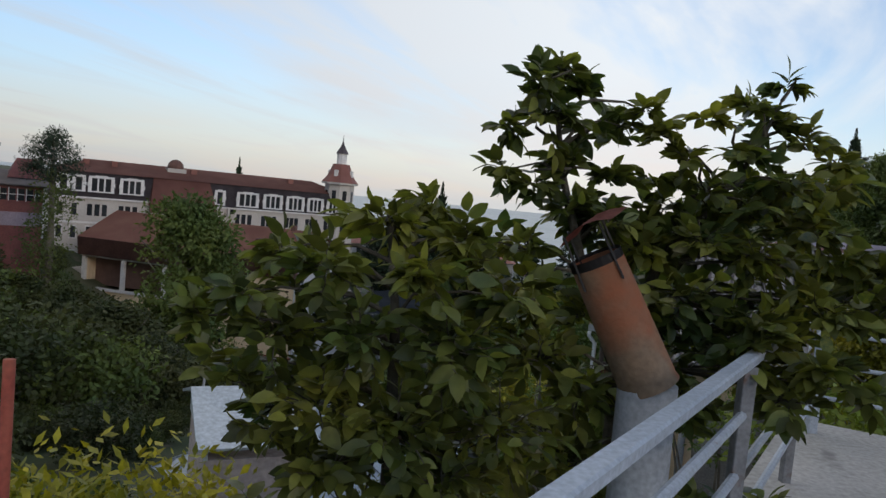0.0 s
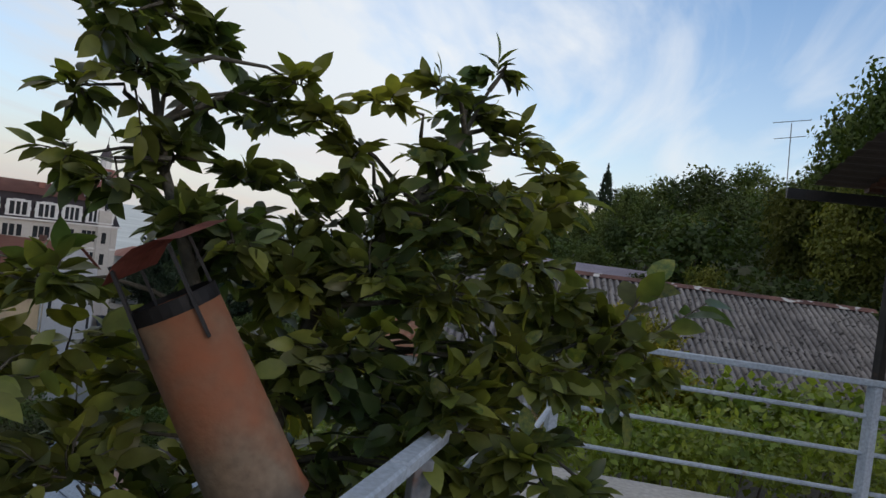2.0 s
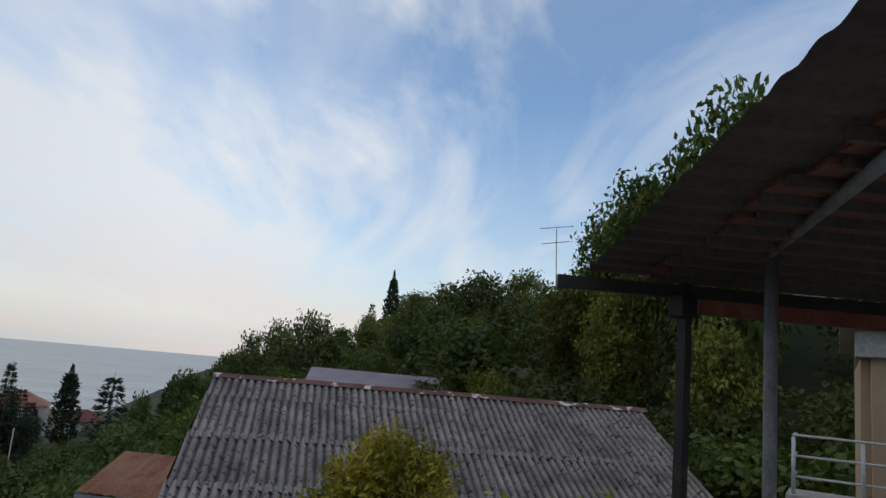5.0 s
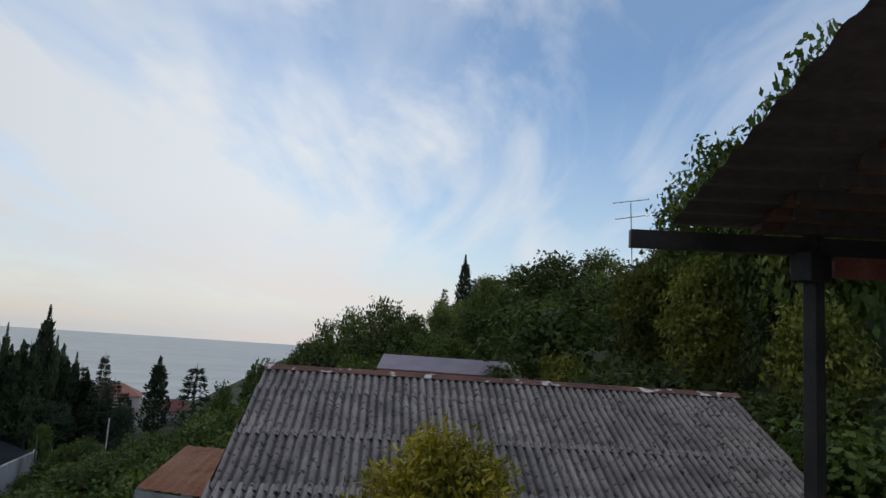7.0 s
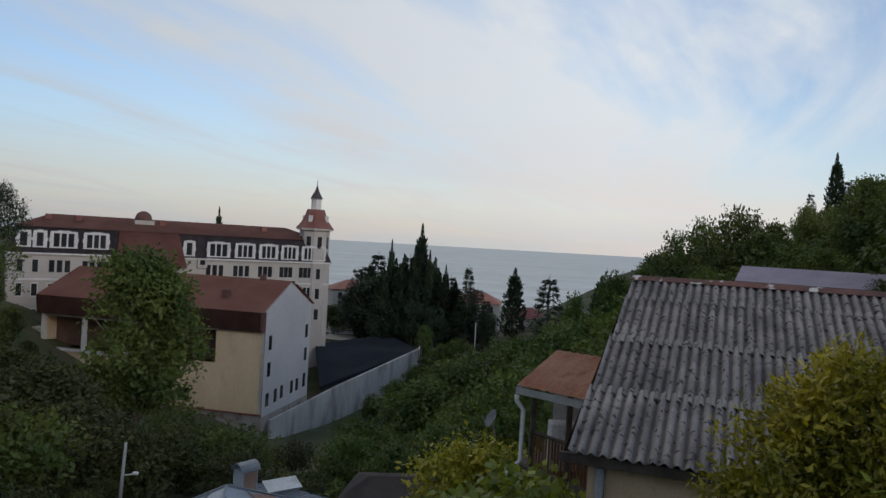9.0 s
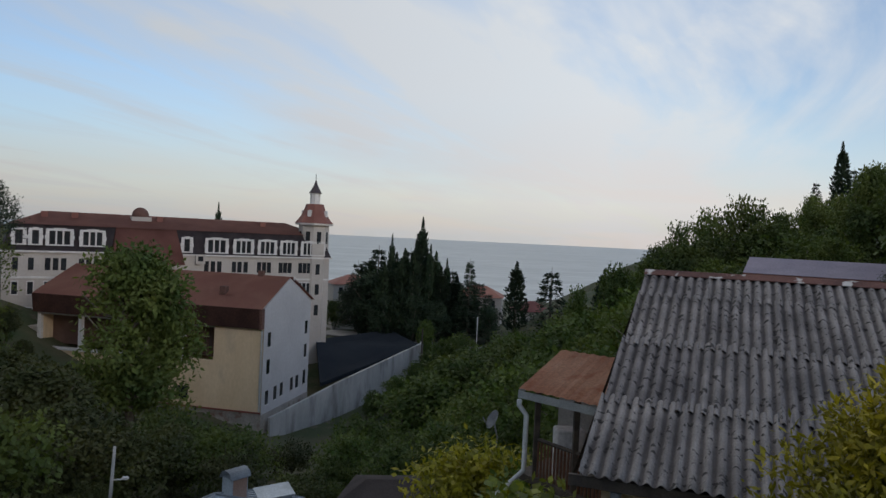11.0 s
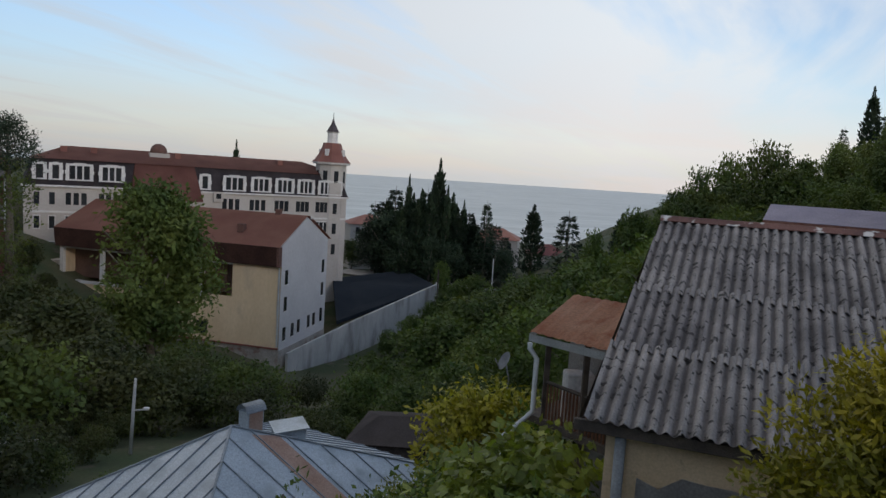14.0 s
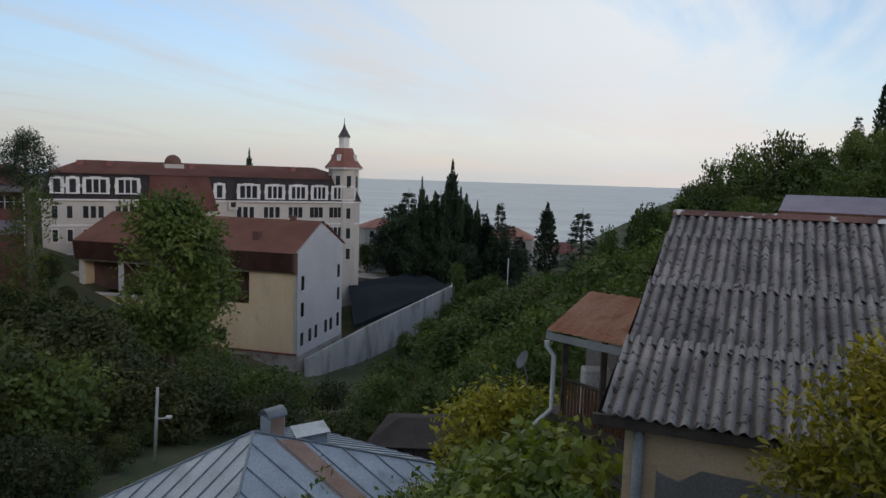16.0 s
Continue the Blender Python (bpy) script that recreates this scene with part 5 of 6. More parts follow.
def court():
    c = [Vector(p) for p in ((-10.6, 90.3, -17.9), (2.1, 109.8, -15.5), (-3.3, 129.5, -16.1), (-14.2, 112.0, -15.7))]
    tagged(slabpart("court", c, .5, M["asphalt"]), "dark asphalt court behind a stained white wall", "court", kind="structure")
    a, b = Vector((-14.4, 77.8, 0)), Vector((2.4, 109.6, 0))
    bm = bmesh.new()
    d = (b - a).normalized()
    n = Vector((d.y, -d.x, 0)) * .15
    tops = [(a, -19.2), (a.lerp(b, .36), -17.5), (b, -15.2)]
    for (p, zp), (q, zq) in zip(tops, tops[1:]):
        vs = [p - n + Vector((0, 0, zp)), q - n + Vector((0, 0, zq)), q + n + Vector((0, 0, zq)), p + n + Vector((0, 0, zp))]
        T = [bm.verts.new(v) for v in vs]
        B = [bm.verts.new((v.x, v.y, -26)) for v in vs]
        bm.faces.new(T)
        for i in range(4):
            bm.faces.new((T[i], B[i], B[(i + 1) % 4], T[(i + 1) % 4]))
    bmesh.ops.recalc_face_normals(bm, faces=bm.faces)
    tagged(part("court_wall", bm, M["court_wall"]), "stained whitewashed retaining wall beside the court", "wall", kind="structure")
    bm = bmesh.new()
    box(bm, 2.2, 108.5, -26, 2.6, 125, -15.4)
    tagged(part("court_side_wall", bm, M["court_wall"]), "stained white wall at the court's end", "wall", kind="structure")
    # road going down towards the sea
    pts = [(-16, 136), (-6, 132), (4, 126), (10, 119), (12.5, 114)]
    bm = bmesh.new()
    prev = None
    for i, (x, y) in enumerate(pts):
        q = Vector(pts[min(i + 1, len(pts) - 1)]) - Vector(pts[max(i - 1, 0)])
        nn = Vector((-q.y, q.x)).normalized() * 3.2
        zz = max(ground_z(x + nn.x, y + nn.y), ground_z(x - nn.x, y - nn.y), ground_z(x, y)) + .2
        cur = (bm.verts.new((x + nn.x, y + nn.y, zz)), bm.verts.new((x - nn.x, y - nn.y, zz)))
        if prev:
            bm.faces.new((prev[0], prev[1], cur[1], cur[0]))
        prev = cur
    bmesh.ops.recalc_face_normals(bm, faces=bm.faces)
    bmesh.ops.solidify(bm, geom=bm.faces[:], thickness=.15)
    tagged(part("road", bm, M["road"]), "pale dusty road curving down past the court", "road", kind="structure")


court()


def hip_house(name, x, y, z, w, d, h, rise, turn, wall, roof, label):
    e = empty(name, frame_at((x, y), (math.cos(turn), math.sin(turn)), z), label, "house")
    boxpart("wall", -w / 2, -d / 2, -12, w / 2, d / 2, h, M[wall], e)
    o = .4
    b = [(-w / 2 - o, -d / 2 - o, h), (w / 2 + o, -d / 2 - o, h), (w / 2 + o, d / 2 + o, h), (-w / 2 - o, d / 2 + o, h)]
    k = max(.1, (w - d) / 2)
    r_ = [(-k, 0, h + rise), (k, 0, h + rise)]
    bm = bmesh.new()
    v = [bm.verts.new(p) for p in b + r_]
    for f in ((0, 1, 5, 4), (1, 2, 5), (2, 3, 4, 5), (3, 0, 4), (3, 2, 1, 0)):
        bm.faces.new([v[i] for i in f])
    part("roof", bm, M[roof], e)
    for i in range(3):
        wx = -w / 2 + w * (i + .5) / 3
        boxpart("window", wx - .4, -d / 2 - .03, h - 1.9, wx + .4, -d / 2 + .05, h - .6, M["glass"], e)
    return e


hip_house("seaside_house", -12.4, 152, -9.6, 9, 7, 0, 1.9, .3, "hotel_wall", "red_roof2", "pale house with a red hipped roof among the cypresses")
hip_house("seaside_house", 15.0, 152, -11.0, 10, 7, 0, 2.2, -.2, "hotel_wall", "red_roof2", "pale house with a red hipped roof near the shore")
hip_house("seaside_house", 23.0, 132, -11.7, 7, 6, 0, 1.8, .1, "hotel_wall", "red_clad", "small house with a bright red roof near the shore")


def purple_house():
    e = empty("violet_roofed_house", None, "low red brick building with a violet-grey sheet roof", "house")
    a = Vector((6.9, -4.1, 0)).normalized()
    fr = frame_at((20.4, 41.6), (a.x, a.y), 0)
    bm = bmesh.new()
    slab(bm, [(-.2, -.4, .25), (9.2, -.4, .25), (9.2, 3.4, 1.15), (-.2, 3.4, 1.15)], .08)
    part("roof", bm, M["purple_roof"], e, "violet-grey sheet roof").matrix_basis = fr
    bm = bmesh.new()
    box(bm, 0, 0, -7, 9, 3.2, .2)
    part("wall", bm, M["brick_red"], e, "red brick wall").matrix_basis = fr
    bm = bmesh.new()
    box(bm, -.2, -.42, .05, 9.2, -.38, .22)
    part("fascia", bm, M["brick_red"], e).matrix_basis = fr


purple_house()


def left_houses():
    a = Vector((5.6, 3.7, 0)).normalized()
    e = empty("tan_house", frame_at((-43.5, 61.0), (a.x, a.y), 0), "tan rendered house with a grey roof, seen over the treetops", "house")
    boxpart("wall", -8, 0, -18, 2.2, 8, -.6, M["tan_wall"], e, "tan render")
    bm = bmesh.new()
    v = [bm.verts.new(p) for p in ((-8.6, -.8, -.6), (2.8, -.8, -.6), (2.8, 8.6, -.6), (-8.6, 8.6, -.6), (-5, 4, 1.6), (-1.2, 4, 1.6))]
    for f in ((0, 1, 5, 4), (1, 2, 5), (2, 3, 4, 5), (3, 0, 4), (3, 2, 1, 0)):
        bm.faces.new([v[i] for i in f])
    part("roof", bm, M["brown_roof"], e)
    for x in (-6.5, -3.2, -.4):
        for z in (-2.2, -5.0):
            boxpart("window", x - .5, -.05, z - .8, x + .5, .06, z + .8, M["frame_brown"], e)
    boxpart("chimney", 1.9, -.4, -6, 3.0, .6, 2.6, M["grey_block"], e, "tall grey block chimney")
    boxpart("chimney_cap", 1.8, -.5, 2.4, 3.1, .7, 2.75, M["grey_block"], e)
    g = empty("red_clad_house", frame_at((-41.3, 63.2), (a.x, a.y), 0), "narrow house with dark red cladding and a white-framed window band", "house")
    boxpart("wall", -.2, 0, -18, 3.9, 5, -1.1, M["red_clad"], g)
    bm = bmesh.new()
    slab(bm, [(-.5, -.5, -1.0), (4.3, -.5, -1.0), (4.3, 5, .3), (-.5, 5, .3)], .12)
    part("roof", bm, M["brown_roof"], g)
    for k in range(5):
        ob = boxpart("window", .25 + k * .72, -.05, -2.5, .8 + k * .72, .04, -1.4, M["glass"], g)
        boxpart("window_frame", .2 + k * .72, -.07, -2.56, .27 + k * .72, .02, -1.34, M["white_trim"], ob)
        boxpart("window_frame", .2 + k * .72, -.07, -1.96, .85 + k * .72, .02, -1.90, M["white_trim"], ob)
    boxpart("band", -.22, -.06, -4.9, 3.8, 0, -3.6, M["purple_roof"], g)
    boxpart("corner_post", 3.8, -.1, -6, 3.98, .1, -1.0, M["white_trim"], g)
    bm = bmesh.new()
    v = [bm.verts.new(p) for p in ((.9, 1.6, -.4), (4.4, 1.6, -.4), (4.4, 4.8, -.4), (.9, 4.8, -.4), (1.7, 3.2, 1.5), (3.6, 3.2, 1.5))]
    for f in ((0, 1, 5, 4), (1, 2, 5), (2, 3, 4, 5), (3, 0, 4), (3, 2, 1, 0)):
        bm.faces.new([v[i] for i in f])
    part("upper_roof", bm, M["red_clad"], g, "dull red hipped roof")


left_houses()


# ---------------------------------------------------------------- poles, aerial
def lamp_pole(x, y, top, h, lean=.05):
    e = empty("lamp_pole", None, "pale concrete lamp pole with a small arm", "lamp post")
    tubepart("pole", [(x - lean * h, y, top - h), (x, y, top)], [.085, .062], M["concrete"], e, sides=10)
    tubepart("arm", [(x - .3 * lean, y, top - h * .37), (x + .3, y, top - h * .36), (x + .42, y, top - h * .345)], .035, M["white_trim"], e, sides=6)
    bm = bmesh.new()
    box(bm, x + .36, y - .09, top - h * .36, x + .62, y + .09, top - h * .33, .02)
    part("lamp_head", bm, M["white_trim"], e)


lamp_pole(-11.88, 30.77, -8.10, 3.9)


def aerial():
    e = empty("television_aerial", None, "thin rooftop television aerial on a mast", "aerial")
    p = Vector((22.54, 21.49, 8.58))
    tubepart("mast", [(p.x + .25, p.y - .2, 2.0), p], .022, M["rail_dark"], e, sides=5)
    side = Vector((.70, -.71, 0))
    for z, w in ((0, .75), (-.72, .62)):
        c = p + Vector((0, 0, z))
        tubepart("boom", [c - side * w, c + side * w + Vector((0, 0, .18))], .016, M["rail_dark"], e, sides=4)
        f = Vector((.71, .70, .1))
        for k in range(5):
            q = c + side * w * (k / 2 - 1) + Vector((0, 0, .09 + .045 * (k - 2)))
            tubepart("element", [q - f * .32, q + f * .32], .010, M["rail_dark"], e, sides=4)


aerial()
tagged(tubepart("red_pole", [(-3.52, -1.60, -3.5), (-3.535, -1.60, .70)], .022, M["red_pole"], sides=8), "thin rust-red metal pole", "pole")
bm = bmesh.new()
tube(bm, [(2.3, 100.5, -17), (2.3, 100.5, -11.8)], .12, 6)
tagged(part("utility_pole", bm, M["dark_wood"]), "dark wooden utility pole beside the court wall", "utility pole")
bm = bmesh.new()
tube(bm, [(11.5, 116, -18), (11.5, 116, -11.5)], .09, 6)
tagged(part("street_pole", bm, M["white_trim"]), "slim pale pole beside the road", "pole")


def dish():
    e = empty("satellite_dish", look((3.6, 25.2, -4.9), (-12, 20, 4)), "pale grey satellite dish among the bushes", "satellite dish")
    bm = bmesh.new()
    rings = [[bm.verts.new((r * math.cos(a), r * 1.08 * math.sin(a), -.45 * r * r)) for a in [6.2832 * k / 24 for k in range(24)]] for r in (.04, .16, .27, .33)]
    for a, b in zip(rings, rings[1:]):
        for k in range(24):
            bm.faces.new((a[k], a[(k + 1) % 24], b[(k + 1) % 24], b[k]))
    bm.faces.new(rings[0][::-1])
    bmesh.ops.solidify(bm, geom=bm.faces[:], thickness=.015)
    part("reflector", bm, M["pipe_grey"], e, smooth=True)
    tubepart("feed_arm", [(0, -.33, -.06), (0, -.08, -.42)], .015, M["rail_dark"], e, sides=6)
    tubepart("mast", [(0, 0, .02), (0, -.5, .5), (.6, -2.6, 1.6)], .03, M["rail_dark"], e, sides=6)


dish()


def crate(x, y, z, turn):
    e = empty("timber_frame", frame_at((x, y), (math.cos(turn), math.sin(turn)), z), "loose pale timber frame lying on the slope", "frame")
    for a, b in (((0, 0, 0), (1.5, 0, .1)), ((1.5, 0, .1), (1.3, .6, .55)), ((1.3, .6, .55), (-.1, .6, .5)), ((-.1, .6, .5), (0, 0, 0)), ((0, 0, 0), (1.3, .6, .55))):
        bm = bmesh.new()
        bar(bm, a, b, .07, .07)
        part("batten", bm, M["concrete"], e)


crate(-15.2, 26.5, ground_z(-15.2, 26.5) + .5, .3)


# ---------------------------------------------------------------- trees of the slope and the valley
# the last kind carries the hollow's shade in its leaf colour
WOODS = [broad_tree("broadleaf_tree", 10, 3.6, M[m], 11 + i, 7500, .40, lab, trunk=tr_, nl=38, aspect=.62)
         for i, (m, tr_, lab) in enumerate((("leaf_wood", .18, "dense dark green broadleaf tree on the hillside"), ("leaf_wood2", .15, "yellow-green broadleaf tree on the hillside"),
                                            ("leaf_wood", .22, "rounded deep green tree on the hillside"), ("leaf_mid", .12, "bushy fresh green tree on the slope"), ("leaf_shaded", .12, "broadleaf tree in the hollow, its leaves coloured dark for shade")))]
rnd = random.Random(5)
used = set()


def plant(kinds, x, y, top, wide=1.0, height=10.0):
    i = rnd.choice(kinds)
    m = put(None, x, y, top, height, rnd.uniform(0, 6.28), None, wide)
    ob = WOODS[i]
    if i in used:
        return copy_at(ob, m)
    used.add(i)
    ob.matrix_basis = m
    return ob


SKYLINE = ((24.2, 63.1, 2.9, .52), (28.0, 65.8, 4.6, .56), (31.6, 66.3, 6.0, .72), (33.7, 63.1, 4.6, .70), (48.5, 84.4, 8.0, .6), (42.7, 64.4, 9.3, .6), (37.0, 51.5, 7.2, .8), (30.1, 36.4, 8.2, 1.1),
           (30.1, 32.7, 6.6, 1.15), (25.1, 22.1, 5.6, .7), (23.5, 18.7, 9.1, .62), (22.7, 16.2, 9.7, .75), (20.2, 12.7, 9.2, .5), (19.7, 10.4, 10.9, .55))
HILL = ((46, 78, 7.0), (52, 84, 8.5), (58, 86, 12.0), (64, 88, 14.5), (41, 44, 7.0), (45, 56, 9), (34, 52, 5), (30, 58, 3.5), (26, 60, 2.2), (23, 58, 1.2), (22, 50, .5), (28, 46, 2.4), (35, 40, 5.5), (40, 36, 10), (46, 40, 12.0), (52, 56, 13.0))
HILL2 = ((33, 30, 6.8), (31, 25, 8.6), (27, 20, 7.0), (24, 13, 8.6), (25, 7, 11.5), (19.5, 15, 5), (17.5, 9.5, 3.4), (22, 20, 5.5), (19, 11.5, 4.2),
         (21, 26, 3.8), (25, 30, 4.5), (28, 33, 5.5), (18, 20, 1.7), (16, 28, -.3), (30, 38, 5), (13, 40, -4), (17, 47, -2.5))
SLOPE = ((12, 52, -5), (14, 62, -4), (11, 72, -6.5), (13, 85, -8), (20, 92, -4), (26, 85, .5), (21, 72, -1.5), (2, 60, -10.5), (5, 64, -10), (8, 60, -8.5), (-1, 53, -13.2), (1, 48, -12), (5, 50, -10),
         (9, 47, -8), (4, 40, -10), (0, 38, -11.2), (8, 36, -7.5), (-4, 45, -13.5), (10, 66, -8.5), (6, 75, -11.5), (9, 82, -11), (5, 70, -12.5), (4, 34, -8.3), (11, 31, -4.5), (7, 28, -6.5), (-3, 36, -11.3))
VALLEY = ((-22, 45, -8), (-26, 50, -9), (-18, 40, -9), (-30, 55, -9), (-35, 57, -8), (-41, 58, -5.5), (-14, 44, -11), (-20, 35, -9.5), (-25, 38, -8.5), (-15, 37, -11.8), (-19, 31, -10), (-22, 30, -9),
          (-10, 52, -14.5), (-18, 52, -11), (-28, 44, -9), (-33, 47, -7.5), (-19, 63, -15.5), (-25, 58, -11), (-7, 35, -12.0), (-17, 25, -9.5), (-18, 22, -8.5), (-23, 26, -8), (-6, 40, -12.3), (-46, 66, -4), (-30, 36, -8), (-38, 52, -5))
for k, (x, y, t, w) in enumerate(SKYLINE):
    plant((0, 2) if k % 3 else (2, 3), x, y, t, w)
for x, y, t in HILL:
    plant((0, 2), x, y, t, .95)
for x, y, t in HILL2:
    plant((0, 1, 1, 2), x, y, t, .75)
THICK = broad_tree("thicket_bush", 4, 2.9, M["leaf_wood"], 31, 3400, .25, "dense green thicket on the slope", "bush", trunk=.02, nl=16, aspect=.62)
THICK2 = broad_tree("thicket_bush", 4, 2.9, M["leaf_mid"], 32, 3400, .25, "fresh green thicket on the slope", "bush", trunk=.02, nl=16, aspect=.62)
# the same thicket with shade painted into its leaves, for the hollow
THICK3 = broad_tree("ivy_thicket", 4, 2.9, M["leaf_shaded"], 33, 3400, .25, "dense thicket in the hollow, its leaves coloured dark for shade", "bush", trunk=.02, nl=16, aspect=.62)
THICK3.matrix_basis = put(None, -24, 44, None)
THICK.matrix_basis = put(None, -15, 48, None)
THICK2.matrix_basis = put(None, 3, 44, None)


def clear_of_houses(x, y):
    return not (-9 < x < 5 and 14 < y < 33) and not (y > 76 - .3 * (x + 15) and x < 3) and not (x > 1 and y < 16 and x < 15) and not (y > 57 and -19 < x < 3)


def below_skyline(x, y, top):
    """Keeps undergrowth below the tree line that stands behind it."""
    az, dist = math.degrees(math.atan2(x - .5, y)), math.hypot(x - .5, y)
    el = interp(az, (-50, -40, -33, -26, -23.5, -7, 0, 7, 17, 18, 22, 26, 30, 35, 40, 45, 50, 60), (-4.5, -6.5, -8.2, -10.5, -14, -17, -12.5, -8.5, -4.8, -3.4, -1.8, .2, 1.2, 2.8, 5.4, 7, 9, 10))
    if 21 < az < 36 and dist < 47:
        el = -3.4
    return max(min(top, 1.6 + dist * math.tan(radians(el))), ground_z(x, y) + .7)


for x, y, t in SLOPE:
    plant((3, 0, 3, 2), x, y, below_skyline(x, y, t), 1.25)
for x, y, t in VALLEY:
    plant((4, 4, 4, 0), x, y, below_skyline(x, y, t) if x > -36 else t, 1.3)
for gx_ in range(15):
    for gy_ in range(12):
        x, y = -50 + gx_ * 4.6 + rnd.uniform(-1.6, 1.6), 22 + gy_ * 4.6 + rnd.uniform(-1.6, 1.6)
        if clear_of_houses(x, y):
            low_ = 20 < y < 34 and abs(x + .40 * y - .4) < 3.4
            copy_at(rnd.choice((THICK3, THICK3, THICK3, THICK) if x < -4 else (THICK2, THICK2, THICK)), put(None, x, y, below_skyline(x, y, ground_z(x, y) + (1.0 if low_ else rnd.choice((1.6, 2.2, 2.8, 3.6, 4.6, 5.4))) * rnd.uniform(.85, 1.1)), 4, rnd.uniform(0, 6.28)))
for gx_ in range(8):
    for gy_ in range(13):
        x, y = 15 + gx_ * 6.6 + rnd.uniform(-2, 2), 8 + gy_ * 8.0 + rnd.uniform(-2, 2)
        if not (x < 31 and 34 < y < 45) and not (x < 16.5 and y < 14):
            copy_at(rnd.choice((THICK, THICK, THICK2)), put(None, x, y, max(ground_z(x, y) + .9, below_skyline(x, y, ground_z(x, y) + rnd.uniform(3.0, 4.6))), 4, rnd.uniform(0, 6.28), None, 1.2))
for k in range(16):
    x, y = -20.5 + (k % 4) * 2.3 + rnd.uniform(-.8, .8), 26 + (k // 4) * 3.2 + rnd.uniform(-.8, .8)
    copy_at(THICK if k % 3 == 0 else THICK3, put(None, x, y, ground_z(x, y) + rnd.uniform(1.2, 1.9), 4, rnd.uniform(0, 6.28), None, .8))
for x, y, t in ((15.5, 7.5, .4), (17.0, 9.0, 1.2), (16.5, 5.0, .6), (18.5, 6.5, 2.0), (15.2, 3.6, .2), (18.0, 3.5, 1.6), (20.5, 5.0, 3.4)):
    copy_at(THICK2 if x < 17 else THICK, put(None, x, y, t, 4, x, None, 1.1))
for k in range(22):
    x, y = rnd.uniform(-60, 30), rnd.uniform(140, 260)
    if y * .12 - 14 < x < y * .12 + 6:
        continue
    plant((0, 2), x, y, ground_z(x, y) + rnd.uniform(5, 9), 1.1)

for x, y, t, w in ((18.6, 63.2, -.9, .62), (20.8, 64.5, -1.6, .5), (16.8, 69, -3.4, .5)):
    copy_at(WOODS[3], put(None, x, y, t, 10, x, None, w))

for x, y, t, w in ((-5.5, 84, -20.2, 1.2), (-3.5, 89, -18.6, 1.2), (-1.0, 92, -17.2, 1.1), (1.5, 97, -16.2, 1.0), (3.5, 101, -15.2, 1.0), (5.5, 106, -14.2, .9), (3.2, 113.5, -12.6, .7), (8, 104, -13.0, 1.0), (0, 84, -17.5, 1.2), (4, 90, -15.5, 1.1)):
    copy_at(WOODS[int(x) % 2 * 3], put(None, x, y, t, 10, x, None, w))

for x, y, t, w in ((-47, 80, -5.6, .9), (-43, 78, -8.4, .9), (-51, 85, -3.6, .9), (-39, 74, -11.2, 1.0), (-46, 72, -6.0, .9), (-34, 71, -13.2, 1.0), (-52, 78, -3.0, .9), (22.6, 68, -1.6, .7), (24.8, 72, -.2, .7), (27.5, 77, 1.0, .7), (24, 80, -2.0, .8)):
    copy_at(WOODS[4 if x < 0 else 2], put(None, x, y, t, 10, x, None, w))

# the tree in front of the annex
t_ = broad_tree("annex_tree", 13, 3.6, M["leaf_wood"], 41, 17000, .36, "tall full green tree standing before the annex", trunk=.08, nl=24)
t_.matrix_basis = put(None, -21.5, 58.0, -.9, 13, .4)

# cypresses, firs and cedars by the shore
C1 = cypress("cypress", 18, 1.5, 3, "tall narrow dark cypress")
C1.matrix_basis = put(None, 2.0, 130, 5.35, 18, 0, wide=1.0)
for x, y, t, w in ((-3.5, 131, 2.0, .75), (3.6, 128, .4, .9), (6.8, 131, -2.2, .8), (1.0, 134, 1.2, 1.3), (-1.0, 129, -.6, 1.4), (4.8, 133, -1.0, 1.4), (17.3, 114, -1.7, 1.25), (21.5, 77, -1.0, .8), (-50.3, 185.6, 8.0, 1.0),
                   (57, 92.7, 17.0, .9), (-54, 180, 3.4, .7), (-2.6, 132, -1.5, 1.5), (-48, 178, 5.2, .6)):
    copy_at(C1, put(None, x, y, t, 18, x, None, w * 18 / max(6, t - ground_z(x, y))))
F1 = conifer("fir", 12, 2.6, 8, "tiered fir with level boughs", 13)
F1.matrix_basis = put(None, 10.6, 125, -2.1, 12, 0, None, .7)
F2 = conifer("cedar", 13, 3.6, 9, "spreading cedar with gaps between its boughs", 15, .8, "leaf_dark", .5)
F2.matrix_basis = put(None, 15.2, 74.5, -1.2, 13, .5, None, 1.0)
for x, y, t, w in ((-8, 138, -3.5, 1.2), (13, 131, -6.5, 1.2), (59.5, 94, 13.5, .7), (55, 95, 11.5, .7)):
    copy_at(F2, put(None, x, y, t, 13, x, None, w))
for x, y, t, w in ((-6, 134, -.8, 1.0), (0, 136, -1.0, 1.1), (8, 134, -4.5, 1.0), (11, 128, -6.5, 1.0), (-10, 137, -4.0, 1.0), (14, 124, -8.0, 1.0)):
    copy_at(F2, put(None, x, y, t, 13, x, None, w))
for x, y, t in ((-4.6, 128, -3.2), (-1.6, 127, -2.4), (.6, 127, -1.2), (3.0, 131, -1.4), (5.6, 128, -3.6), (8.6, 129, -5.2), (-7.5, 133, -3.4)):
    copy_at(C1, put(None, x, y, t, 18, x, None, 1.5 * 18 / max(6, t - ground_z(x, y))))
D1 = broad_tree("dark_evergreen", 12, 3.2, M["leaf_dark"], 47, 6500, .42, "dense dark evergreen among the cypresses", trunk=.1, nl=22, aspect=.45)
D1.matrix_basis = put(None, -2.4, 133.5, -4.6, 12, 0)
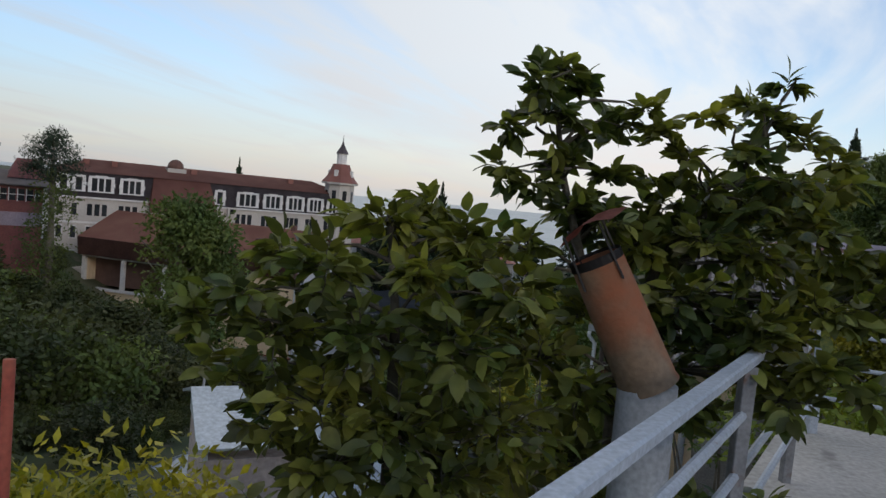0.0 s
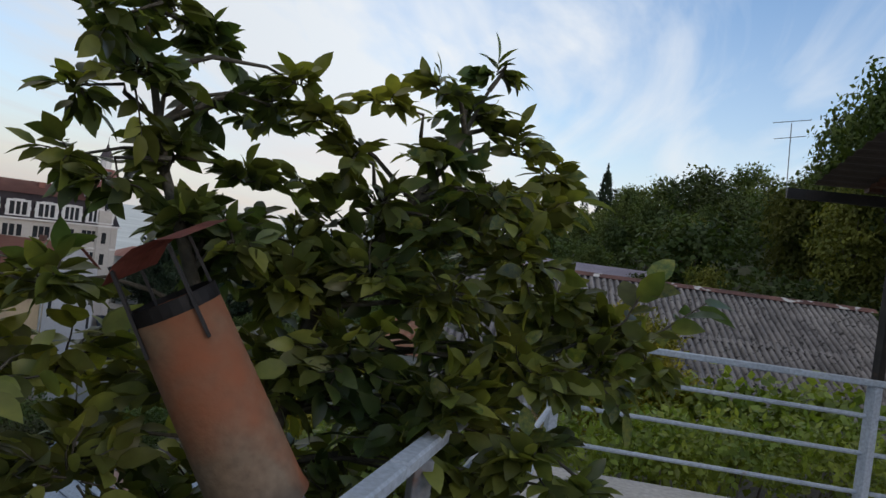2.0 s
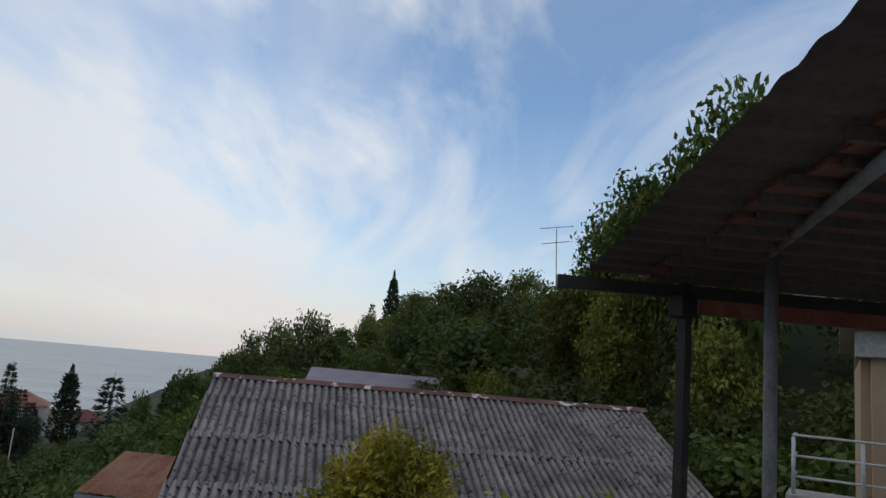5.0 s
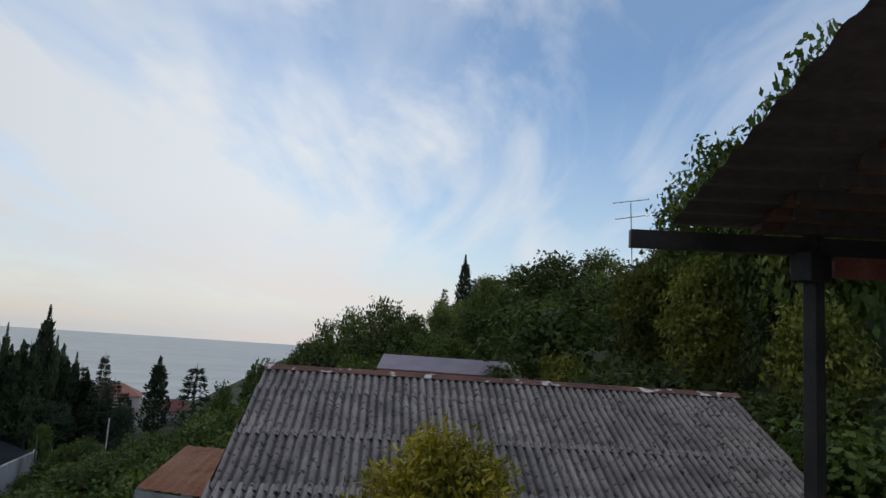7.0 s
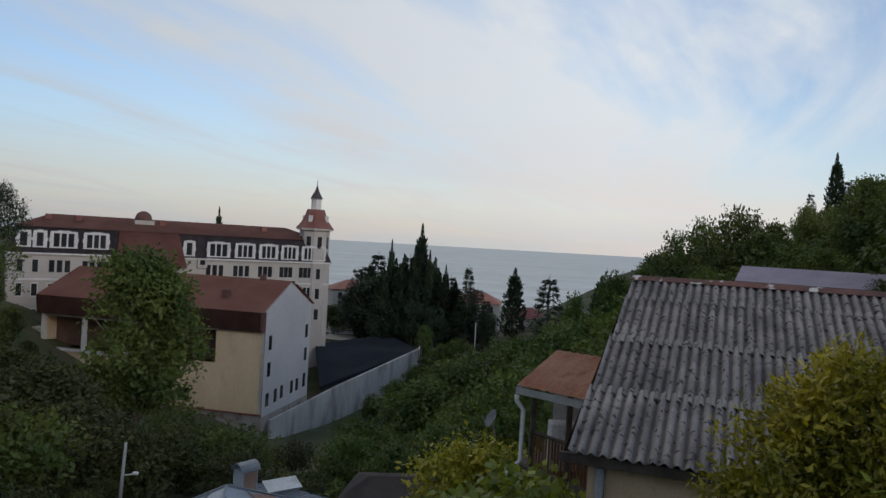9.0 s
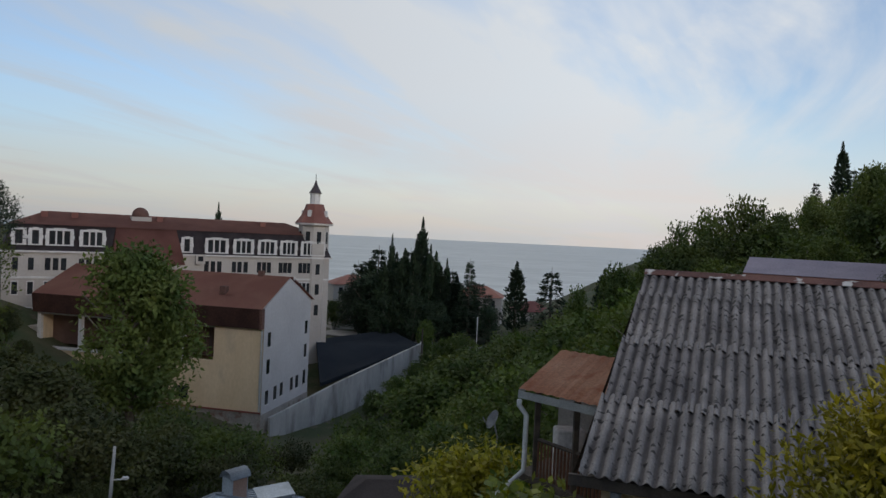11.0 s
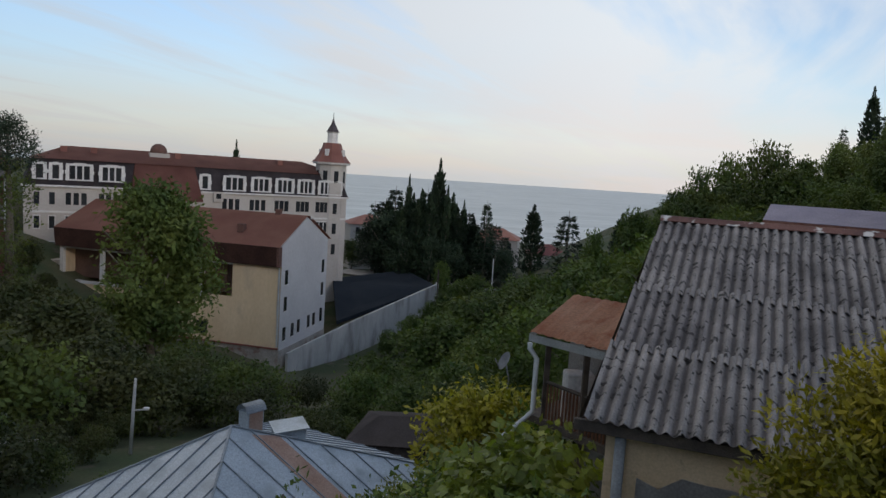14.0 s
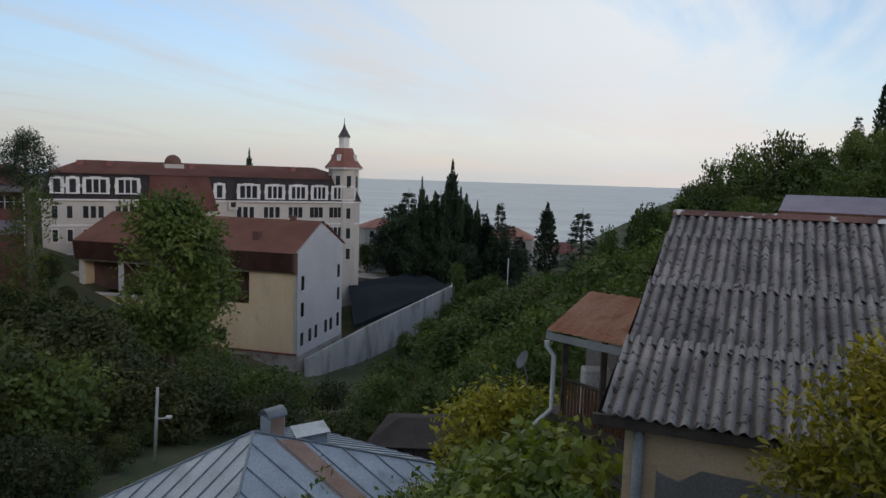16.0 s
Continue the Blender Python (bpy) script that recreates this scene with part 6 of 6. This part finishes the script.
for x, y, t in ((-6.5, 132, -6.0), (2.6, 134, -5.6), (6.5, 130, -8.0), (10.5, 127, -9.5), (-9.5, 135, -8.0), (14, 122, -10.5), (-4, 127, -9.5), (1, 126, -9.5), (5, 125, -10.5)):
    copy_at(D1, put(None, x, y, t, 12, x, None, 1.15))


def ivy_pine():
    e = empty("pine", None, "tall pine with ivy on its trunk and tufted flat boughs", "pine")
    rng = np.random.default_rng(21)
    x, y, top = -35.1, 60.7, 3.9
    g = ground_z(x, y) - .2
    bm = bmesh.new()
    tube(bm, [(x, y, g), (x + .2, y, (g + top) / 2), (x, y, top - .6)], [.45, .32, .1], 8)
    lumps = []
    for k in range(24):
        a, z = k * 2.4 + rng.random() * .6, top - .5 - .62 * (k // 4) - .2 * rng.random()
        R = (.5, 1.0, 1.5, 1.7, 1.9, 1.5)[k // 4] * (.7 + .45 * rng.random())
        q = Vector((x + math.cos(a) * R, y + math.sin(a) * R, z))
        tube(bm, [(x, y, z - .5), q], [.09, .03], 5)
        lumps.append((*q, .5 + .2 * rng.random()))
    lumps.append((x, y, top - .4, .6))
    part("trunk", bm, M["bark"], e, smooth=True)
    crown("crown", lumps, 8200, .24, M["leaf_dark"], e, rng, aspect=.3)
    crown("ivy", [(x + rng.normal() * .5, y + rng.normal() * .5, z, 1.25) for z in np.arange(g + 1, top - 4, .9)], 4200, .3, M["leaf_wood"], e, rng)


ivy_pine()


# ---------------------------------------------------------------- garden plants near the house and the terrace
def shrub(name, lumps, count, leaf, mat, seed, label, category="shrub", aspect=.5, base=None, stems=7, droop=.2, lobes=0):
    rng = np.random.default_rng(seed)
    e = empty(name, None, label, category)
    c = np.array(lumps)
    bx, by = (c[:, 0].mean(), c[:, 1].mean()) if base is None else base
    bz = ground_z(bx, by) - .2
    bm = bmesh.new()
    for k in range(stems):
        q = Vector(lumps[k % len(lumps)][:3])
        p = Vector((bx + rng.normal() * .08, by + rng.normal() * .08, bz))
        tube(bm, [p, p.lerp(q, .5) + Vector((rng.normal() * .08, rng.normal() * .08, .1)), q], [.035, .025, .008], 5)
    part("stems", bm, M["bark"], e, smooth=True)
    if lobes:
        tufts = []
        for x, y, z, r in lumps:
            for o in unit(rng, lobes):
                o[2] = abs(o[2]) if rng.random() < .6 else o[2]
                k = r * (.22 + .16 * rng.random())
                tufts.append((x + o[0] * (r - k * .4), y + o[1] * (r - k * .4), z + o[2] * (r - k * .4), k))
        lumps = tufts
    crown("foliage", lumps, count, leaf, mat, e, rng, aspect=aspect, droop=droop, shell=.35)
    return e


shrub("round_shrub", [(4.20, 4.95, 0.13, 0.51), (3.75, 5.10, -0.27, 0.46), (4.60, 4.65, -0.02, 0.51), (4.00, 4.80, -0.52, 0.55), (4.90, 4.55, -0.42, 0.51), (3.60, 5.15, -0.77, 0.41), (4.40, 4.75, -1.12, 0.64), (4.15, 5.00, 0.33, 0.35)],
      21000, .085, M["leaf_pitto"], 51, "dense round olive-green shrub with yellow shoot tips before the house", aspect=.36, droop=-.1, lobes=13)
shrub("vine_hedge", [(4.9, 3.9, -.45, .45), (5.5, 3.4, -.4, .5), (4.4, 4.0, -.75, .45), (6.1, 3.0, -.35, .5), (5.0, 3.5, -.9, .6), (3.9, 3.9, -1.15, .5)], 2600, .13, M["leaf_vine"], 52, "broad-leaved green vine spilling over the hedge", "vine", .85)
shrub("hedge", [(2.2, 2.5, -.5, .42), (2.9, 2.2, -.4, .42), (3.6, 1.9, -.35, .42), (4.3, 1.5, -.3, .42), (5.0, 1.2, -.3, .45), (3.2, 2.9, -.55, .45), (4.1, 2.5, -.45, .45), (5.0, 2.1, -.4, .45), (1.7, 3.0, -.7, .4)],
      6500, .085, M["leaf_vine"], 53, "yellow-green hedge below the terrace edge", "hedge", .55)
shrub("grape_vine", [(2.2, 9.8, -2.75, .6), (1.8, 9.4, -3.0, .65), (1.35, 9.0, -3.3, .65), (2.35, 8.9, -2.35, .42), (2.0, 8.6, -2.75, .5), (.95, 9.4, -3.75, .6), (1.7, 10.6, -3.3, .6), (2.5, 10.4, -2.8, .45), (1.5, 8.4, -3.5, .6), (.8, 8.6, -3.9, .5)],
      5200, .15, M["leaf_vine"], 54, "broad-leaved grape vine over a garden frame beside the house", "vine", .9)
shrub("yellow_shrub", [(2.6, 19.2, -5.0, .75), (1.8, 19.6, -5.4, .8), (3.5, 19.0, -5.2, .75), (2.4, 19.9, -6.0, .9), (1.4, 19.0, -6.1, .6), (4.0, 18.2, -5.7, .7)], 5200, .20, M["leaf_yellow"], 55, "yellow-leaved fruit tree among the gardens", "tree", .5)
shrub("garden_bush", [(3.6, 16.6, -4.8, .8), (1.8, 15.6, -5.6, .9), (.4, 15.0, -6.2, .9), (2.8, 14.4, -5.1, .8), (1.2, 13.6, -5.4, .8)], 4200, .16, M["leaf_mid"], 56, "mixed green garden bushes below the porch", "bush", .6)
shrub("garden_bush", [(-1.0, 16.4, -7.4, .8), (-2.2, 15.6, -7.6, .8), (.2, 17.2, -7.2, .8), (1.2, 18.5, -7.0, .8)], 3600, .16, M["leaf_wood2"], 57, "straggling brown-green bush by the sheet roof", "bush", .4)
shrub("shoots", [(-.35, 4.9, -.85, .12), (-.33, 4.92, -.65, .08), (-.3, 4.85, -1.1, .18), (.45, 5.2, -1.0, .14), (.5, 5.25, -1.2, .2)], 420, .06, M["leaf_mid"], 58, "thin leafy shoots rising from below", "shoots", .45)
shrub("laurel", [(1.6, 5.4, -1.1, .22), (2.2, 5.0, -1.15, .25), (2.9, 4.6, -1.1, .3), (1.9, 5.2, -1.4, .35), (2.5, 4.8, -1.5, .4)], 1500, .09, M["leaf_mid"], 59, "dark green laurel tips below the terrace", "shrub", .35)
shrub("loquat_bush", [(-4.35, 1.2, -1.22, .4), (-3.85, 1.3, -1.27, .38), (-4.85, 1.1, -1.38, .45), (-3.45, 1.4, -1.6, .45), (-4.25, .9, -1.75, .6), (-5.25, 1.2, -1.7, .5)], 2200, .12, M["leaf_pitto"], 60, "broad-leaved yellow-green bush below the terrace", "bush", .42)
for i, (x, y, t, w) in enumerate(((-6.5, 6, -3.2, 1.4), (-9, 9, -4.5, 1.4), (-8, 14, -7.2, 1.3), (-3, 8, -4.6, 1.3), (-12, 14, -6.5, 1.3), (6.5, 16, -3.0, 1.2), (9, 20, -2.6, 1.2), (6, 22, -5.0, 1.2), (-1.5, 11, -6.0, 1.1))):
    copy_at(WOODS[3 if i % 2 else 0], put(None, x, y, t, 10, i, None, w))


# ---------------------------------------------------------------- the persimmon tree at the rail
def persimmon():
    rng = np.random.default_rng(77)
    e = empty("persimmon_tree", None, "leafy persimmon tree overhanging the terrace railing", "tree")
    west = [(-1.72, -1.65, 1.87, 0.11), (-1.60, -1.50, 1.95, 0.09), (-1.51, -1.40, 1.90, 0.09), (-1.67, -1.60, 1.76, 0.14), (-1.80, -1.50, 1.73, 0.08), (-1.50, -1.45, 1.75, 0.09), (-1.80, -1.50, 1.56, 0.07), (-1.56, -1.50, 1.60, 0.11), (-1.68, -1.55, 1.52, 0.09), (-1.40, -1.50, 1.56, 0.08), (-1.53, -1.55, 1.43, 0.13), (-1.34, -1.40, 1.78, 0.08), (-1.29, -1.50, 1.83, 0.06), (-1.40, -1.60, 1.39, 0.11)]
    east = [(-1.22, -1.50, 1.75, 0.07), (-1.13, -1.55, 1.66, 0.08), (-1.24, -1.50, 1.57, 0.07), (-1.04, -1.52, 1.82, 0.07), (-1.04, -1.55, 1.55, 0.09), (-0.91, -1.55, 1.87, 0.07), (-0.67, -1.33, 2.01, 0.06), (-0.77, -1.40, 1.85, 0.12), (-0.88, -1.50, 1.70, 0.10), (-0.62, -1.45, 1.77, 0.09), (-0.45, -1.38, 1.72, 0.08), (-0.71, -1.50, 1.60, 0.16), (-0.88, -1.50, 1.49, 0.14), (-0.52, -1.45, 1.58, 0.11), (-0.61, -1.55, 1.44, 0.15), (-0.84, -1.60, 1.32, 0.18), (-1.06, -1.60, 1.35, 0.13), (-1.24, -1.50, 1.30, 0.14)]
    skirt = [(-0.49, -1.55, 1.32, 0.14), (-0.33, -1.60, 1.26, 0.11), (-0.38, -1.65, 1.14, 0.13), (-0.61, -1.65, 1.14, 0.19), (-0.65, -1.85, 0.96, 0.12), (-0.56, -1.90, 0.91, 0.07), (-0.21, -1.65, 1.19, 0.09), (-1.09, -1.60, 1.13, 0.18), (-0.94, -1.65, 0.95, 0.18), (-0.83, -1.70, 1.04, 0.16), (-0.76, -1.80, 0.84, 0.15), (-1.07, -1.60, 0.74, 0.19), (-1.24, -1.50, 1.06, 0.16)]
    bush = [(-2.74, -2.00, 1.00, 0.08), (-2.63, -2.00, 1.08, 0.12), (-2.52, -2.00, 0.95, 0.15), (-2.62, -2.00, 0.80, 0.10), (-2.54, -1.85, 1.20, 0.10), (-2.36, -2.10, 1.19, 0.13), (-2.21, -1.90, 1.34, 0.12), (-2.06, -1.80, 1.40, 0.09), (-1.95, -1.90, 1.29, 0.14), (-1.74, -1.85, 1.29, 0.11), (-1.80, -2.00, 1.14, 0.15), (-2.06, -2.15, 1.19, 0.14), (-2.24, -2.10, 0.99, 0.18), (-1.97, -2.10, 0.98, 0.18), (-1.67, -1.90, 0.93, 0.16)]
    bush_low = [(-2.35, -2.10, 0.78, 0.18), (-2.11, -2.15, 0.74, 0.20), (-1.79, -2.00, 0.72, 0.21), (-1.48, -1.70, 0.77, 0.16), (-1.96, -2.10, 0.57, 0.18), (-2.30, -2.10, 0.57, 0.17), (-1.52, -1.80, 0.54, 0.19), (-1.50, -1.75, 1.07, 0.12), (-2.50, -2.00, 0.66, 0.11)]
    inner = [(-1.37, -1.42, 1.43, 0.09), (-1.25, -1.42, 1.42, 0.09), (-1.14, -1.42, 1.34, 0.10), (-1.28, -1.42, 1.31, 0.10), (-1.40, -1.42, 1.34, 0.09), (-1.04, -1.42, 1.39, 0.09), (-1.14, -1.42, 1.48, 0.07), (-0.99, -1.42, 1.49, 0.07)]
    main = [(-1.18, -1.35, -3.2), (-1.22, -1.40, .2), (-1.26, -1.42, .8), (-1.16, -1.46, 1.25)]
    lead = [(-1.26, -1.42, .8), (-1.45, -1.48, 1.2), (-1.58, -1.54, 1.55), (-1.66, -1.58, 1.9)]
    arch = [(-1.16, -1.46, 1.25), (-.98, -1.48, 1.5), (-.82, -1.44, 1.72), (-.70, -1.36, 1.95)]
    slim = [(-2.12, -1.95, -3.2), (-2.13, -1.95, .64), (-2.148, -1.95, 1.04), (-2.19, -1.92, 1.3)]
    bm = bmesh.new()
    for line, radii in ((main, [.07, .05, .036, .022]), (lead, [.026, .020, .014, .006]), (arch, [.020, .015, .010, .005]), (slim, [.032, .020, .016, .007])):
        tube(bm, line, radii, 8)
    roots = [Vector(p).lerp(Vector(q), f) for line in (main, lead, arch, slim) for p, q in zip(line[1:], line[2:]) for f in (0, .33, .67, 1)]
    P, D, N, LN = [], [], [], []

    def spray(st, en, count, size):
        """A twig with leaves set in turn along it and one at its tip."""
        tube(bm, [st, st.lerp(en, .5) + Vector(rng.normal(size=3) * .006), en], [.0032, .0024, .0012], 3, False)
        ax = (en - st).normalized()
        sd = ax.cross(Vector((0, 0, 1))).normalized()
        for q in range(count):
            f = (q + .7) / count
            s = 1 if q % 2 else -1
            tip = q == count - 1
            P.append(st.lerp(en, f))
            D.append(ax * (1.2 if tip else .75) + sd * s * (.1 if tip else .85) + Vector(rng.normal(size=3) * .32) + Vector((0, 0, -.22)))
            N.append(Vector((0, 0, 1)) + Vector(rng.normal(size=3) * .75) + ax * .25)
            LN.append(size * (.68 + .55 * rng.random()))

    def clump(c, dense, size):
        cv, r = Vector(c[:3]), c[3]
        root = min(roots, key=lambda q: (q - cv).length + max(0, q.z - cv.z) * 1.5)
        bend = [root.lerp(cv, f) + Vector((rng.normal() * .03, rng.normal() * .03, .05 * math.sin(f * 3.14))) for f in (.35, .7)]
        tube(bm, [root, *bend, cv], [.0085, .0065, .0045, .003], 5, False)
        for k in range(int(4 + dense * r * r)):
            o = Vector(unit(rng, 1)[0])
            o.z = abs(o.z) * .9 - .25 if rng.random() < .7 else o.z
            spray(cv + o * r * .2, cv + o * r * (.6 + .45 * rng.random()), 5 + int(rng.random() * 3), size)

    for group, dense, size in ((west, 640, .070), (east, 560, .072), (inner, 480, .074), (skirt, 640, .076), (bush, 640, .070), (bush_low, 560, .072)):
        for c in group:
            clump(c, dense, size)
    # the shaded inside of the lower crown
    for c in skirt + bush + bush_low:
        clump((c[0] + rng.normal() * .06, c[1] + .26 + rng.random() * .1, c[2] - .03, c[3] * 1.15), 300, .082)
    for c in east[11:] + west[10:]:
        clump((c[0] + rng.normal() * .04, c[1] + .20, c[2] - .02, c[3]), 260, .080)
    for x in (-2.5, -2.2, -1.9, -1.6, -1.3, -1.0, -.75):
        for z in (.30, -.05):
            clump((x, -1.85 + .3 * (x + 2.2) * .5 + rng.normal() * .05, z, .22), 300, .085)
    # long shoots that reach over the rail
    for a, b, c in (((-.50, -1.62, 1.20), (-.33, -1.68, 1.31), (-.27, -1.69, 1.43)), ((-.45, -1.66, 1.15), (-.20, -1.67, 1.29), (-.03, -1.65, 1.39)), ((-.60, -1.42, 1.62), (-.47, -1.36, 1.70), (-.40, -1.34, 1.72)),
                    ((-.62, -1.50, 1.50), (-.48, -1.45, 1.62), (-.37, -1.44, 1.66)), ((-.60, -1.85, .98), (-.53, -1.90, .93), (-.47, -1.92, .86))):
        a, b, c = Vector(a), Vector(b), Vector(c)
        tube(bm, [a, b, c], [.005, .004, .002], 5, False)
        spray(a.lerp(b, .4), b, 4, .085)
        spray(b, c, 7, .098)
    part("branch_frame", bm, M["bark_dark"], e, smooth=True)
    P, D, N, LN = np.array(P), np.array(D), np.array(N), np.array(LN)
    # single leaves on the boughs that hang over the terrace
    near_ = np.where((P[:, 0] > -.95) & (P[:, 1] < -1.36) & (P[:, 2] > 1.0))[0]
    near_ = near_[rng.permutation(len(near_))[:300]]
    rest = np.setdiff1d(np.arange(len(P)), near_)
    blade = [(0, 0, 0), (.05, .10, .02), (.22, .22, .05), (.22, 0, .01), (.22, -.22, .05), (.5, .27, .05), (.5, 0, 0), (.5, -.27, .05), (.78, .17, .0), (.78, 0, -.04), (.78, -.17, .0), (1, 0, -.13)]
    faces = [(0, 3, 2), (0, 4, 3), (2, 3, 6, 5), (3, 4, 7, 6), (5, 6, 9, 8), (6, 7, 10, 9), (8, 9, 11), (9, 10, 11)]
    bl = [v for i, v in enumerate(blade) if i != 1]
    fx = [tuple(i - 1 if i > 1 else i for i in f) for f in faces]
    lm = bpy.data.meshes.new("leaf")
    lm.from_pydata(bl, [], fx)
    lm.materials.append(M["leaf_near_obj"])
    lm.shade_smooth()
    for i in near_:
        d = Vector(D[i]).normalized()
        s = d.cross(Vector(N[i])).normalized()
        u = s.cross(d)
        ob = new("leaf", lm)
        ob.parent = e
        R = Matrix((d, -s, u)).transposed().to_4x4()
        ob.matrix_basis = Matrix.Translation(P[i]) @ R @ Matrix.Diagonal((LN[i] * 1.1,) * 3 + (1,))
    c = leaf_cloud("foliage", P[rest], D[rest], N[rest], LN[rest] * 1.1, LN[rest] * .56, M["leaf_near"], e, detail=2)
    c.data.shade_smooth()
    c["kind"] = "stuff"


persimmon()

# the corrugated sheets of the near roof, one by one
roof_sheets()
